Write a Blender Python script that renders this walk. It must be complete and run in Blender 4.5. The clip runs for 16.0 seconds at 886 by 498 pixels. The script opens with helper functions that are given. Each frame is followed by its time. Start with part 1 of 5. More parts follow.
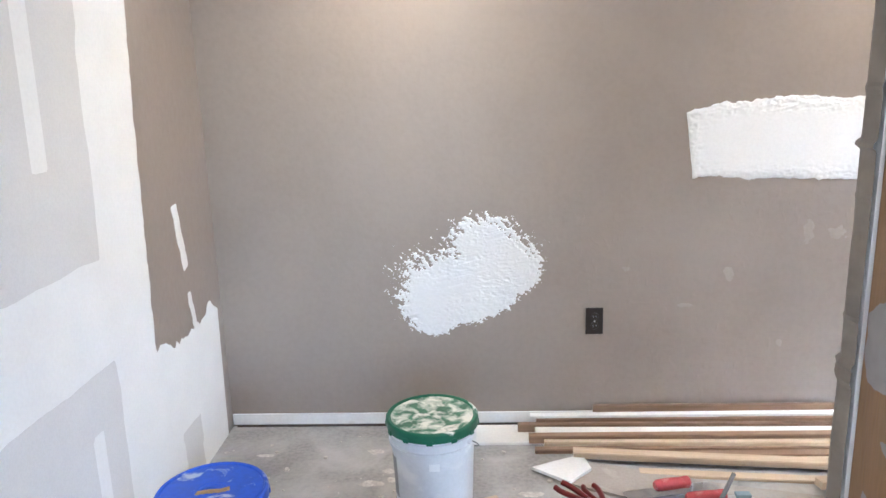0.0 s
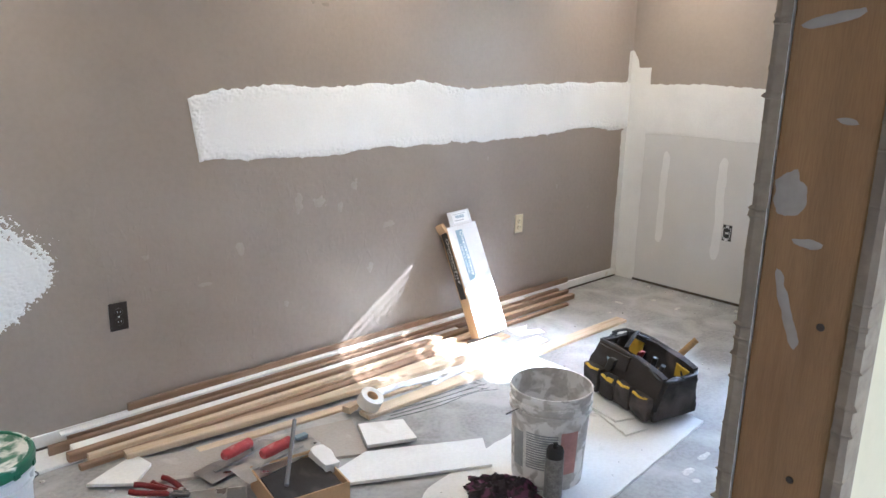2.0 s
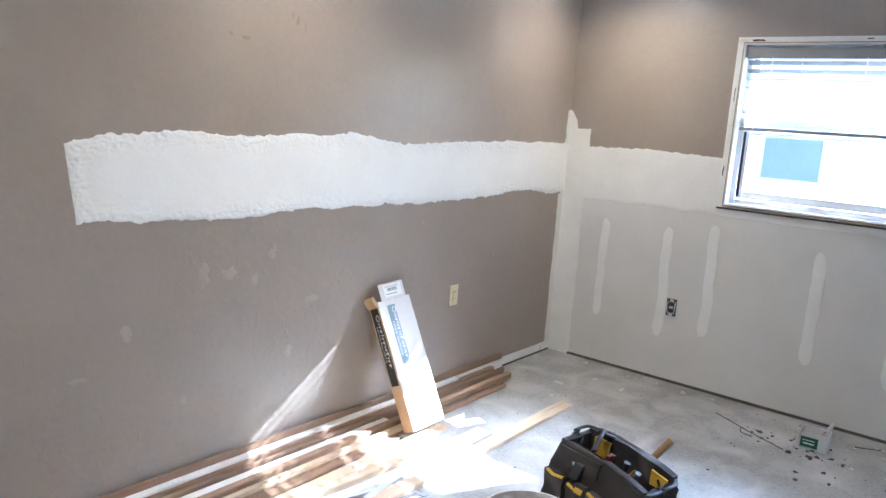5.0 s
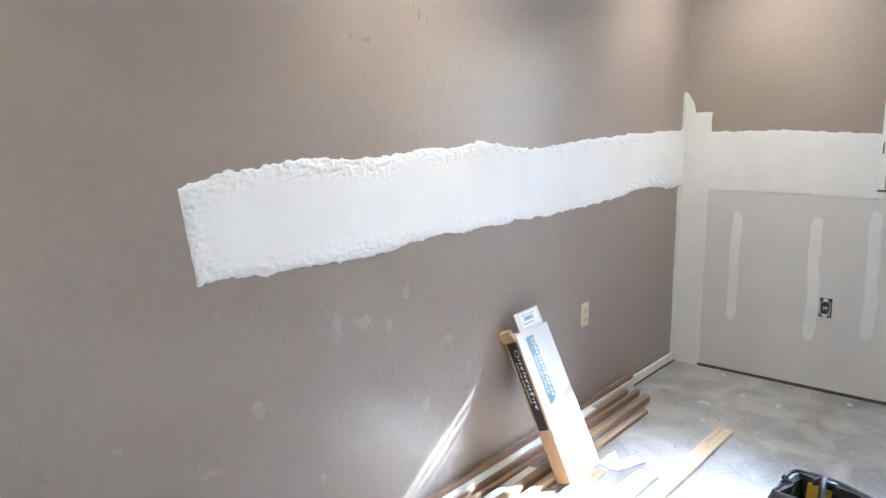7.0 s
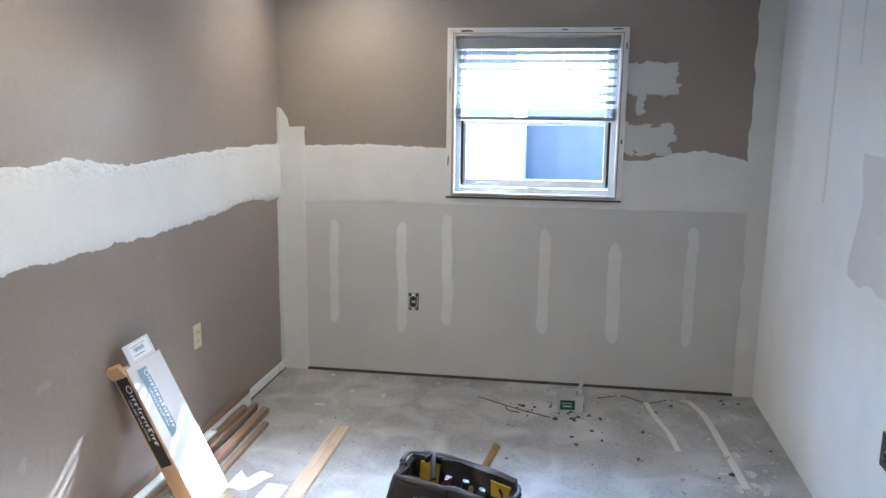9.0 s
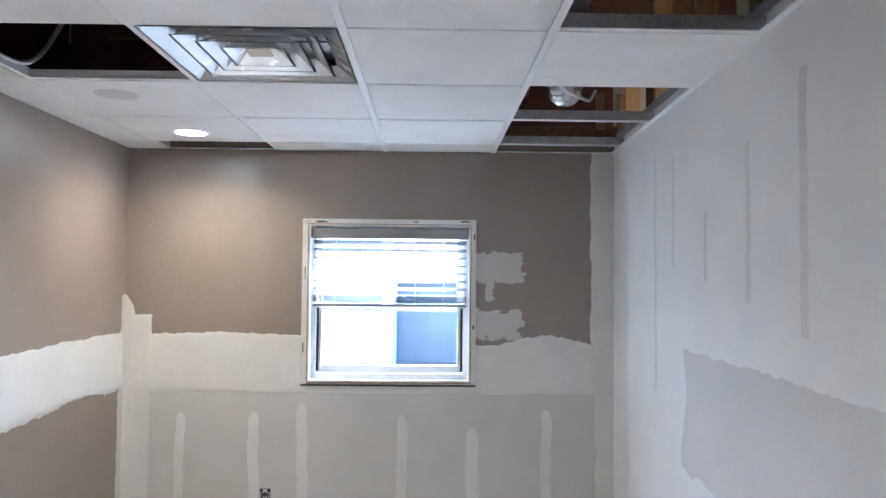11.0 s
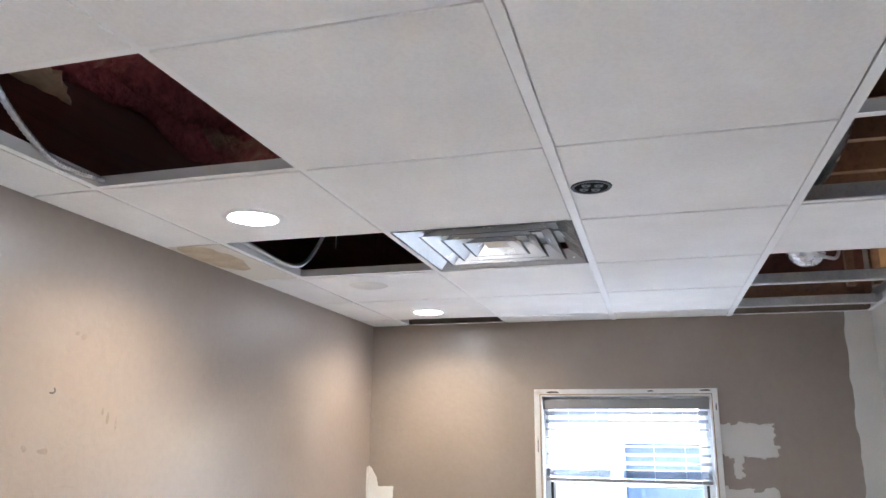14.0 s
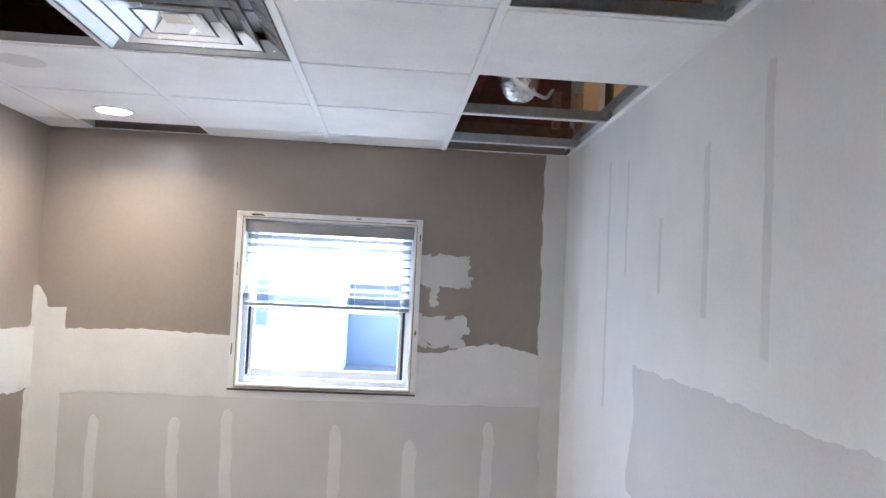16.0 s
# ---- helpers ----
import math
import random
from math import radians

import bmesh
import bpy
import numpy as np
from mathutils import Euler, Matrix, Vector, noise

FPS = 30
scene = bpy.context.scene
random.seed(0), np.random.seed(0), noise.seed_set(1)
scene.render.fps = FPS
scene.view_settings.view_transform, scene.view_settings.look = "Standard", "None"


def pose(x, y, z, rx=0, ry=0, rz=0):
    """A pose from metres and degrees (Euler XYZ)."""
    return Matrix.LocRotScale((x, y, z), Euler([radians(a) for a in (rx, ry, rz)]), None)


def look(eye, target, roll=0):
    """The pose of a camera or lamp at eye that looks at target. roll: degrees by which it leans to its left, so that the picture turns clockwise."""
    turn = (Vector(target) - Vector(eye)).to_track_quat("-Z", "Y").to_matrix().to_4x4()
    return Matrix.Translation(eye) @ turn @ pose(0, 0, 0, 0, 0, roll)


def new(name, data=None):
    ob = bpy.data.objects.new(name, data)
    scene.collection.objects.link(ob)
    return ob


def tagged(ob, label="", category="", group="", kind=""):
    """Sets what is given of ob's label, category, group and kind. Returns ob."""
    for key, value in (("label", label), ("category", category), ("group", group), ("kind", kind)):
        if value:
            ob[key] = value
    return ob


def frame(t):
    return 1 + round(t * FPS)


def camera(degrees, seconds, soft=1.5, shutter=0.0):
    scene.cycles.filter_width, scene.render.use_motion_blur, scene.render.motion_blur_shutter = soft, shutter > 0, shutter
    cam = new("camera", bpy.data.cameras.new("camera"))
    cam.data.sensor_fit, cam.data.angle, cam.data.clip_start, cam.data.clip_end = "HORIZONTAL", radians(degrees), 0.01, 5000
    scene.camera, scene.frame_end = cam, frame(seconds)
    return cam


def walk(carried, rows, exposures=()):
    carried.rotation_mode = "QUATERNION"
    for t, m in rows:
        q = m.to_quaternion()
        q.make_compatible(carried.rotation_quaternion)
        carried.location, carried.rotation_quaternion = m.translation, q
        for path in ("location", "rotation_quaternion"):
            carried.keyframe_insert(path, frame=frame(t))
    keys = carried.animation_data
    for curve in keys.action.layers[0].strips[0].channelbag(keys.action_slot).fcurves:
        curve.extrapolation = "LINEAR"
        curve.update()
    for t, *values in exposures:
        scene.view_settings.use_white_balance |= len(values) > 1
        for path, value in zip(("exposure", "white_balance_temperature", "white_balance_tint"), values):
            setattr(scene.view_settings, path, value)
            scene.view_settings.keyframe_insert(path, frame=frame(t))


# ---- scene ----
cam = camera(62.2, 16.0)
EXPOSURES = [(0.0, 4.15, 5050, 13), (1.0, 3.92, 5080, 13), (2.5, 3.72, 5050, 11), (5.5, 3.75, 4880, 11), (6.5, 3.85, 4880, 11), (7.5, 3.8, 4880, 10), (9.0, 3.42, 4920, 10), (11.5, 3.76, 5050, 12), (13.5, 3.95, 5280, 14), (16.0, 3.9, 5080, 14)]
PATH = [
    (0, (0.307, 0.307, 1.492), (0.212, 2.25, 1.028), -1.8),
    (0.5, (0.102, 0.271, 1.503), (0.4, 2.185, 1.003), -0.7),
    (1, (0.024, 0.302, 1.490), (0.727, 2.106, 0.990), 0.1),
    (1.5, (-0.065, 0.346, 1.485), (1.008, 1.96, 0.988), 1.0),
    (2, (-0.175, 0.349, 1.479), (1.155, 1.759, 0.987), 1.3),
    (2.5, (-0.192, 0.36, 1.483), (1.299, 1.607, 1.013), 2.1),
    (3, (-0.201, 0.382, 1.482), (1.378, 1.535, 1.057), 3.1),
    (3.2, (-0.194, 0.388, 1.484), (1.405, 1.519, 1.082), 3.4),
    (5.3, (0.174, 1.033, 1.475), (1.689, 2.299, 1.156), 4.5),
    (5.5, (0.242, 1.133, 1.492), (1.711, 2.455, 1.181), 3.9),
    (6, (0.275, 1.297, 1.507), (1.702, 2.665, 1.205), 1.5),
    (6.5, (0.177, 1.442, 1.522), (1.672, 2.733, 1.206), -1.2),
    (7, (0.161, 1.551, 1.503), (1.657, 2.826, 1.132), -0.7),
    (7.5, (0.199, 1.607, 1.497), (1.729, 2.83, 1.089), -0.8),
    (8, (0.129, 1.714, 1.494), (1.823, 2.69, 1.074), -0.6),
    (8.5, (0.1, 1.682, 1.523), (1.95, 2.328, 1.122), -0.1),
    (9, (0.134, 1.646, 1.534), (2.081, 1.938, 1.183), 0.7),
    (9.2, (0.149, 1.655, 1.526), (2.117, 1.804, 1.205), 1.0),
    (11.3, (0.134, 1.525, 1.721), (2.129, 1.554, 1.865), 0.3),
    (11.5, (0.132, 1.543, 1.736), (2.119, 1.677, 1.928), 0.4),
    (12, (0.119, 1.578, 1.772), (2.062, 1.943, 2.076), 0.3),
    (12.5, (0.093, 1.599, 1.783), (1.971, 2.155, 2.186), 0.6),
    (13, (0.056, 1.615, 1.795), (1.883, 2.278, 2.266), 0.8),
    (13.5, (0.043, 1.626, 1.791), (1.86, 2.292, 2.295), 0.8),
    (14, (0.062, 1.595, 1.781), (1.927, 2.128, 2.266), 0.5),
    (14.5, (0.122, 1.549, 1.757), (2.055, 1.843, 2.178), -0.1),
    (15, (0.183, 1.505, 1.706), (2.159, 1.51, 2.016), 0.2),
    (15.5, (0.237, 1.463, 1.674), (2.22, 1.298, 1.879), 1.0),
    (16, (0.363, 1.445, 1.691), (2.355, 1.302, 1.784), 2.7),
]
walk(cam, [(t, look(eye, target, roll)) for t, eye, target, roll in PATH], exposures=EXPOSURES)

# ---- world and lights ----
world = bpy.data.worlds.new("world")
scene.world = world
world.use_nodes = True
SUN_WAY = Vector((-1.5, 0.80, -1.035)).normalized()
_sky = world.node_tree.nodes.new("ShaderNodeTexSky")
_sky.sky_type, _sky.sun_disc = "NISHITA", False
_sky.sun_elevation = math.asin(-SUN_WAY.z)
_sky.sun_rotation = math.atan2(-SUN_WAY.x, -SUN_WAY.y)
_bg = world.node_tree.nodes["Background"]
_bg.inputs["Strength"].default_value = 0.10
world.node_tree.links.new(_sky.outputs[0], _bg.inputs["Color"])


def lamp(name, kind, m, energy, color):
    data = bpy.data.lights.new(name, kind)
    data.energy, data.color = energy, color
    ob = new(name, data)
    ob.matrix_world = m
    return data


def area(name, m, energy, color, shape, size, size_y, spread=180):
    data = lamp(name, "AREA", m, energy, color)
    data.shape, data.size, data.size_y, data.spread = shape, size, size_y, radians(spread)


lamp("sun", "SUN", look((0, 0, 0), SUN_WAY), 5.0, (1.0, 0.95, 0.87)).angle = radians(0.5)
# added lamps: sky stand-in outside the window, fill at an unseen hall doorway
area("sky_daylight", look((6.4, 1.765, 2.75), (4.3, 1.765, 1.50)), 48, (0.76, 0.88, 1.0), "RECTANGLE", 3.2, 1.2)
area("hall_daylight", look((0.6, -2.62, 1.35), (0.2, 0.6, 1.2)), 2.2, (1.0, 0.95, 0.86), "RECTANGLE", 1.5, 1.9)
DOWNLIGHTS = [(0.10, 2.74), (1.965, 2.74), (3.80, 2.74)]
for _x, _y in DOWNLIGHTS:
    area("downlight_lamp", look((_x, _y, 2.398), (_x, _y, 0)), 0.72, (1.0, 0.71, 0.38), "DISK", 0.15, 0.15, 145)

# ---- materials ----


def mat(name, base, rough=0.6, var=0.08, scale=6.0, fine=120.0, bump=0.1, bump_dist=0.002, metal=0.0, spec=0.5, stretch=(1, 1, 1), tint=None, tint_at=(0.52, 0.62), tint_scale=2.0, per_object=0.0, bump_scale=None):
    """A painted or raw surface: base colour with broad and fine variation, stains of another tint, and fine relief."""
    m = bpy.data.materials.new(name)
    m.use_nodes = True
    nt = m.node_tree
    n, lk = nt.nodes, nt.links.new
    bsdf = n["Principled BSDF"]
    bsdf.inputs["Roughness"].default_value = rough
    bsdf.inputs["Metallic"].default_value = metal
    bsdf.inputs["Specular IOR Level"].default_value = spec
    co = n.new("ShaderNodeTexCoord")
    mp = n.new("ShaderNodeMapping")
    mp.inputs["Scale"].default_value = stretch
    lk(co.outputs["Object"], mp.inputs["Vector"])

    def noise_at(s, detail=5.0, dist=0.0):
        t = n.new("ShaderNodeTexNoise")
        t.inputs["Scale"].default_value = s
        t.inputs["Detail"].default_value = detail
        t.inputs["Distortion"].default_value = dist
        lk(mp.outputs[0], t.inputs["Vector"])
        return t

    def mix(a, b, fac):
        x = n.new("ShaderNodeMix")
        x.data_type = "RGBA"
        for sock, v in ((x.inputs[6], a), (x.inputs[7], b), (x.inputs[0], fac)):
            if hasattr(v, "is_linked"):
                lk(v, sock)
            else:
                sock.default_value = v
        return x.outputs[2]

    def ramp(sock, lo, hi):
        r = n.new("ShaderNodeMapRange")
        r.inputs["From Min"].default_value, r.inputs["From Max"].default_value = lo, hi
        lk(sock, r.inputs["Value"])
        return r.outputs[0]

    dark = tuple(c * (1 - var) for c in base) + (1,)
    light = tuple(min(1, c * (1 + var)) for c in base) + (1,)
    big, small = noise_at(scale), noise_at(fine, 3.0)
    col = mix(dark, light, ramp(big.outputs[0], 0.3, 0.7))
    shade = mix((1 - var, 1 - var, 1 - var, 1), (1, 1, 1, 1), ramp(small.outputs[0], 0.35, 0.6))
    mul = n.new("ShaderNodeMix")
    mul.data_type, mul.blend_type = "RGBA", "MULTIPLY"
    mul.inputs[0].default_value = 1.0
    lk(col, mul.inputs[6])
    lk(shade, mul.inputs[7])
    col = mul.outputs[2]
    if tint:
        t = noise_at(tint_scale, 7.0, 0.6)
        col = mix(col, tuple(tint) + (1,), ramp(t.outputs[0], *tint_at))
    if per_object:
        info = n.new("ShaderNodeObjectInfo")
        hsv = n.new("ShaderNodeHueSaturation")
        r = n.new("ShaderNodeMapRange")
        r.inputs["To Min"].default_value, r.inputs["To Max"].default_value = 1 - per_object, 1 + per_object
        lk(info.outputs["Random"], r.inputs["Value"])
        lk(r.outputs[0], hsv.inputs["Value"])
        lk(col, hsv.inputs["Color"])
        col = hsv.outputs[0]
    lk(col, bsdf.inputs["Base Color"])
    rr = n.new("ShaderNodeMapRange")
    rr.inputs["To Min"].default_value, rr.inputs["To Max"].default_value = max(0.03, rough - 0.1), min(1, rough + 0.1)
    lk(big.outputs[0], rr.inputs["Value"])
    lk(rr.outputs[0], bsdf.inputs["Roughness"])
    if bump:
        b = n.new("ShaderNodeBump")
        b.inputs["Strength"].default_value, b.inputs["Distance"].default_value = bump, bump_dist
        lk(noise_at(bump_scale, 4.0).outputs[0] if bump_scale else small.outputs[0], b.inputs["Height"])
        lk(b.outputs[0], bsdf.inputs["Normal"])
    return m


def emit(name, color, strength):
    m = bpy.data.materials.new(name)
    m.use_nodes = True
    b = m.node_tree.nodes["Principled BSDF"]
    b.inputs["Base Color"].default_value = (0.9, 0.9, 0.9, 1)
    b.inputs["Emission Color"].default_value = (*color, 1)
    b.inputs["Emission Strength"].default_value = strength
    return m


def wood_mat(name, base, dark, rough=0.6, across=(1, 14, 14)):
    return mat(name, base, rough, 0.12, 3.0, 60.0, 0.25, 0.0015, stretch=across, tint=dark, tint_at=(0.5, 0.75), tint_scale=2.2, per_object=0.12)


TAUPE = mat("taupe_paint", (0.315, 0.270, 0.230), 0.36, 0.04, 2.5, 45.0, 0.30, 0.004, tint=(0.345, 0.298, 0.256), tint_at=(0.55, 0.8), tint_scale=1.3, bump_scale=34.0)
DRYWALL = mat("drywall_paper", (0.62, 0.61, 0.585), 0.85, 0.04, 3.0, 200.0, 0.08, 0.001, spec=0.2)
COMPOUND = mat("joint_compound", (0.84, 0.845, 0.835), 0.75, 0.03, 5.0, 90.0, 0.12, 0.002, spec=0.3, bump_scale=70.0)
THIN_COMPOUND = mat("skimmed_compound", (0.74, 0.735, 0.71), 0.85, 0.04, 6.0, 120.0, 0.1, 0.001, spec=0.2)
SANDED = mat("sanded_board", (0.70, 0.695, 0.685), 0.85, 0.05, 2.5, 160.0, 0.08, 0.001, spec=0.2)
CREAM = mat("cream_paint", (0.66, 0.60, 0.43), 0.6, 0.03, 3.0, 60.0, 0.15, 0.002)
WHITE = mat("white_paint", (0.80, 0.80, 0.78), 0.5, 0.05, 8.0, 80.0, 0.15, 0.001, tint=(0.62, 0.58, 0.52), tint_at=(0.62, 0.75), tint_scale=9.0)
WHITE_BOARD = mat("white_board", (0.78, 0.78, 0.76), 0.6, 0.05, 5.0, 80.0, 0.1, 0.001, tint=(0.55, 0.52, 0.48), tint_at=(0.62, 0.8), tint_scale=5.0)
GREY_BOARD = mat("grey_board", (0.40, 0.37, 0.335), 0.8, 0.08, 5.0, 90.0, 0.1, 0.001, tint=(0.6, 0.58, 0.55), tint_at=(0.58, 0.75), tint_scale=6.0)
EDGE = mat("broken_plaster_edge", (0.30, 0.25, 0.19), 0.9, 0.15, 12.0, 90.0, 0.4, 0.002, tint=(0.22, 0.18, 0.14), tint_at=(0.5, 0.68), tint_scale=14.0)
CONCRETE = mat("concrete", (0.34, 0.335, 0.325), 0.55, 0.20, 1.6, 60.0, 0.2, 0.002, tint=(0.50, 0.50, 0.495), tint_at=(0.42, 0.75), tint_scale=4.5)
TILE = mat("ceiling_tile", (0.86, 0.86, 0.855), 0.9, 0.045, 4.0, 130.0, 0.4, 0.002, spec=0.1)
STAINED = mat("stained_tile", (0.74, 0.71, 0.64), 0.9, 0.04, 4.0, 260.0, 0.5, 0.002, spec=0.1)
STAIN = mat("water_stain", (0.60, 0.50, 0.36), 0.9, 0.12, 14.0, 160.0, 0.2, 0.001, spec=0.1)
GRID = mat("grid_enamel", (0.86, 0.87, 0.88), 0.5, 0.02, 6.0, 60.0, 0.0)
ZINC = mat("galvanised_steel", (0.66, 0.67, 0.68), 0.38, 0.12, 20.0, 120.0, 0.1, 0.001, metal=0.9)
VENT = mat("vent_steel", (0.84, 0.85, 0.86), 0.24, 0.05, 15.0, 100.0, 0.05, 0.001, metal=0.6)
DARK_STEEL = mat("dark_steel", (0.16, 0.16, 0.165), 0.5, 0.15, 20.0, 120.0, 0.1, 0.001, metal=0.6)
STEEL = mat("brushed_steel", (0.60, 0.60, 0.60), 0.30, 0.08, 15.0, 150.0, 0.1, 0.0005, metal=1.0, tint=(0.75, 0.74, 0.72), tint_at=(0.55, 0.65), tint_scale=12.0)
FOIL = mat("foil", (0.75, 0.75, 0.76), 0.25, 0.08, 15.0, 60.0, 0.8, 0.008, metal=1.0)
JOIST = wood_mat("joist_wood", (0.20, 0.105, 0.055), (0.11, 0.055, 0.03))
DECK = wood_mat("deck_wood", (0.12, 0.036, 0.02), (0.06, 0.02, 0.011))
SCUFF = mat("scuffed_paint", (0.275, 0.235, 0.20), 0.6, 0.1, 20.0, 90.0, 0.0)
FILLER = mat("filler", (0.375, 0.33, 0.29), 0.5, 0.06, 20.0, 90.0, 0.1, 0.001)
STUD = wood_mat("stud_wood", (0.32, 0.19, 0.085), (0.19, 0.10, 0.042), across=(14, 14, 1))
PINE = wood_mat("pine", (0.60, 0.485, 0.34), (0.45, 0.33, 0.20))
BROWN = wood_mat("brown_trim", (0.30, 0.195, 0.12), (0.17, 0.105, 0.06), 0.45)
KRAFT = mat("kraft_card", (0.56, 0.38, 0.215), 0.8, 0.06, 6.0, 150.0, 0.1, 0.001)
CARTON = mat("white_carton", (0.62, 0.615, 0.60), 0.6, 0.03, 6.0, 120.0, 0.05, 0.001)
INK_BLUE = mat("blue_grey_ink", (0.20, 0.29, 0.35), 0.55, 0.03, 8.0, 90.0, 0.0)
INK_BLACK = mat("black_ink", (0.03, 0.027, 0.025), 0.5, 0.05, 8.0, 90.0, 0.0)
RECESS_SHADE = mat("painted_recess_shade", (0.015, 0.014, 0.014), 1.0, 0.1, 8.0, 90.0, 0.0, spec=0.0)
INK_WHITE = mat("white_ink", (0.78, 0.78, 0.77), 0.6, 0.02, 8.0, 90.0, 0.0)
INK_GREY = mat("grey_ink", (0.33, 0.34, 0.35), 0.6, 0.1, 30.0, 90.0, 0.0)
INK_RED = mat("faded_red_ink", (0.50, 0.27, 0.25), 0.6, 0.1, 30.0, 90.0, 0.0)
PAIL = mat("white_plastic", (0.70, 0.71, 0.72), 0.45, 0.05, 8.0, 90.0, 0.05, 0.001, tint=(0.80, 0.80, 0.79), tint_at=(0.58, 0.68), tint_scale=9.0)
PAIL_DUSTY = mat("dusty_plastic", (0.55, 0.53, 0.50), 0.7, 0.14, 8.0, 60.0, 0.3, 0.002, tint=(0.82, 0.81, 0.79), tint_at=(0.46, 0.54), tint_scale=15.0)
GREEN = mat("green_lid", (0.012, 0.12, 0.06), 0.45, 0.12, 9.0, 60.0, 0.15, 0.001, tint=(0.68, 0.68, 0.62), tint_at=(0.60, 0.66), tint_scale=16.0)
GREEN_DUSTY = mat("plaster_smeared_green", (0.05, 0.16, 0.095), 0.6, 0.25, 14.0, 60.0, 0.3, 0.001, tint=(0.66, 0.66, 0.60), tint_at=(0.43, 0.60), tint_scale=22.0)
BLUE = mat("blue_lid", (0.025, 0.09, 0.52), 0.4, 0.12, 9.0, 60.0, 0.1, 0.001, tint=(0.45, 0.52, 0.66), tint_at=(0.60, 0.68), tint_scale=14.0)
PUTTY = mat("dried_mud", (0.38, 0.25, 0.11), 0.9, 0.15, 30.0, 90.0, 0.4, 0.003)
BLACK = mat("black_plastic", (0.018, 0.018, 0.019), 0.4, 0.2, 12.0, 90.0, 0.1, 0.001)
BROWN_PLASTIC = mat("dark_brown_plastic", (0.025, 0.018, 0.015), 0.35, 0.1, 12.0, 90.0, 0.0)
IVORY = mat("ivory_plastic", (0.70, 0.63, 0.44), 0.4, 0.03, 12.0, 90.0, 0.0)
NYLON = mat("black_nylon", (0.03, 0.028, 0.029), 0.8, 0.3, 10.0, 260.0, 0.5, 0.003, tint=(0.10, 0.085, 0.08), tint_at=(0.5, 0.7), tint_scale=7.0)
NYLON_GREY = mat("grey_nylon", (0.032, 0.027, 0.026), 0.8, 0.25, 10.0, 260.0, 0.5, 0.003)
YELLOW = mat("yellow_nylon", (0.62, 0.42, 0.03), 0.7, 0.15, 10.0, 200.0, 0.3, 0.002)
RED = mat("red_rubber", (0.40, 0.05, 0.055), 0.5, 0.15, 14.0, 90.0, 0.1, 0.001, tint=(0.60, 0.33, 0.31), tint_at=(0.58, 0.7), tint_scale=20.0)
RED_GREASY = mat("dark_red_grip", (0.17, 0.014, 0.014), 0.35, 0.2, 14.0, 90.0, 0.1, 0.001)
PINK = mat("pink_insulation", (0.24, 0.06, 0.06), 1.0, 0.3, 7.0, 40.0, 1.0, 0.02, spec=0.05, tint=(0.34, 0.19, 0.13), tint_at=(0.6, 0.72), tint_scale=4.0)
PAPER = mat("brown_paper", (0.48, 0.33, 0.20), 0.8, 0.15, 7.0, 60.0, 0.4, 0.004)
VINYL = mat("white_vinyl", (0.80, 0.81, 0.82), 0.4, 0.02, 6.0, 60.0, 0.0)
SLAT = mat("blind_slat", (0.30, 0.30, 0.295), 0.45, 0.03, 6.0, 60.0, 0.0)
RAG = mat("dark_plaid_cloth", (0.03, 0.022, 0.03), 0.9, 0.4, 30.0, 120.0, 0.6, 0.004, tint=(0.13, 0.045, 0.09), tint_at=(0.55, 0.64), tint_scale=22.0)
CREAM_TAPE = mat("cream_tape", (0.66, 0.64, 0.59), 0.6, 0.04, 10.0, 90.0, 0.0)
WIRE = mat("grey_wire", (0.10, 0.11, 0.11), 0.45, 0.1, 10.0, 90.0, 0.0, metal=0.5)
DUST = mat("debris", (0.60, 0.585, 0.55), 0.9, 0.2, 30.0, 90.0, 0.2, 0.002)
DARK_DEBRIS = mat("dark_debris", (0.10, 0.085, 0.07), 0.9, 0.3, 30.0, 90.0, 0.2, 0.002)
OUT_GROUND = mat("pale_gravel", (0.20, 0.195, 0.18), 0.9, 0.1, 1.5, 30.0, 0.3, 0.01)
OUT_WHITE = mat("white_siding", (0.80, 0.80, 0.79), 0.7, 0.04, 2.0, 30.0, 0.0)
OUT_BLUE = mat("blue_metal_cladding", (0.19, 0.225, 0.285), 0.6, 0.06, 2.0, 30.0, 0.0)
OUT_PALE = mat("pale_trim", (0.60, 0.63, 0.68), 0.6, 0.04, 2.0, 30.0, 0.0)
LENS = emit("lit_diffuser", (1.0, 0.90, 0.75), 7.0)
LENS_OFF = mat("unlit_cover", (0.70, 0.69, 0.67), 0.6, 0.03, 9.0, 90.0, 0.0)
BOTTLE = mat("printed_can", (0.23, 0.22, 0.21), 0.35, 0.25, 40.0, 160.0, 0.0, metal=0.4)


def glass_mat():
    m = bpy.data.materials.new("window_glass")
    m.use_nodes = True
    b = m.node_tree.nodes["Principled BSDF"]
    b.inputs["Base Color"].default_value = (0.97, 0.99, 1.0, 1)
    b.inputs["Roughness"].default_value = 0.0
    b.inputs["IOR"].default_value = 1.1
    b.inputs["Transmission Weight"].default_value = 1.0
    return m


def clear_plastic():
    m = bpy.data.materials.new("clear_plastic")
    m.use_nodes = True
    b = m.node_tree.nodes["Principled BSDF"]
    b.inputs["Base Color"].default_value = (0.85, 0.86, 0.86, 1)
    b.inputs["Roughness"].default_value = 0.3
    b.inputs["IOR"].default_value = 1.2
    b.inputs["Transmission Weight"].default_value = 0.7
    return m


GLASS, CLEAR = glass_mat(), clear_plastic()

# ---- builders ----


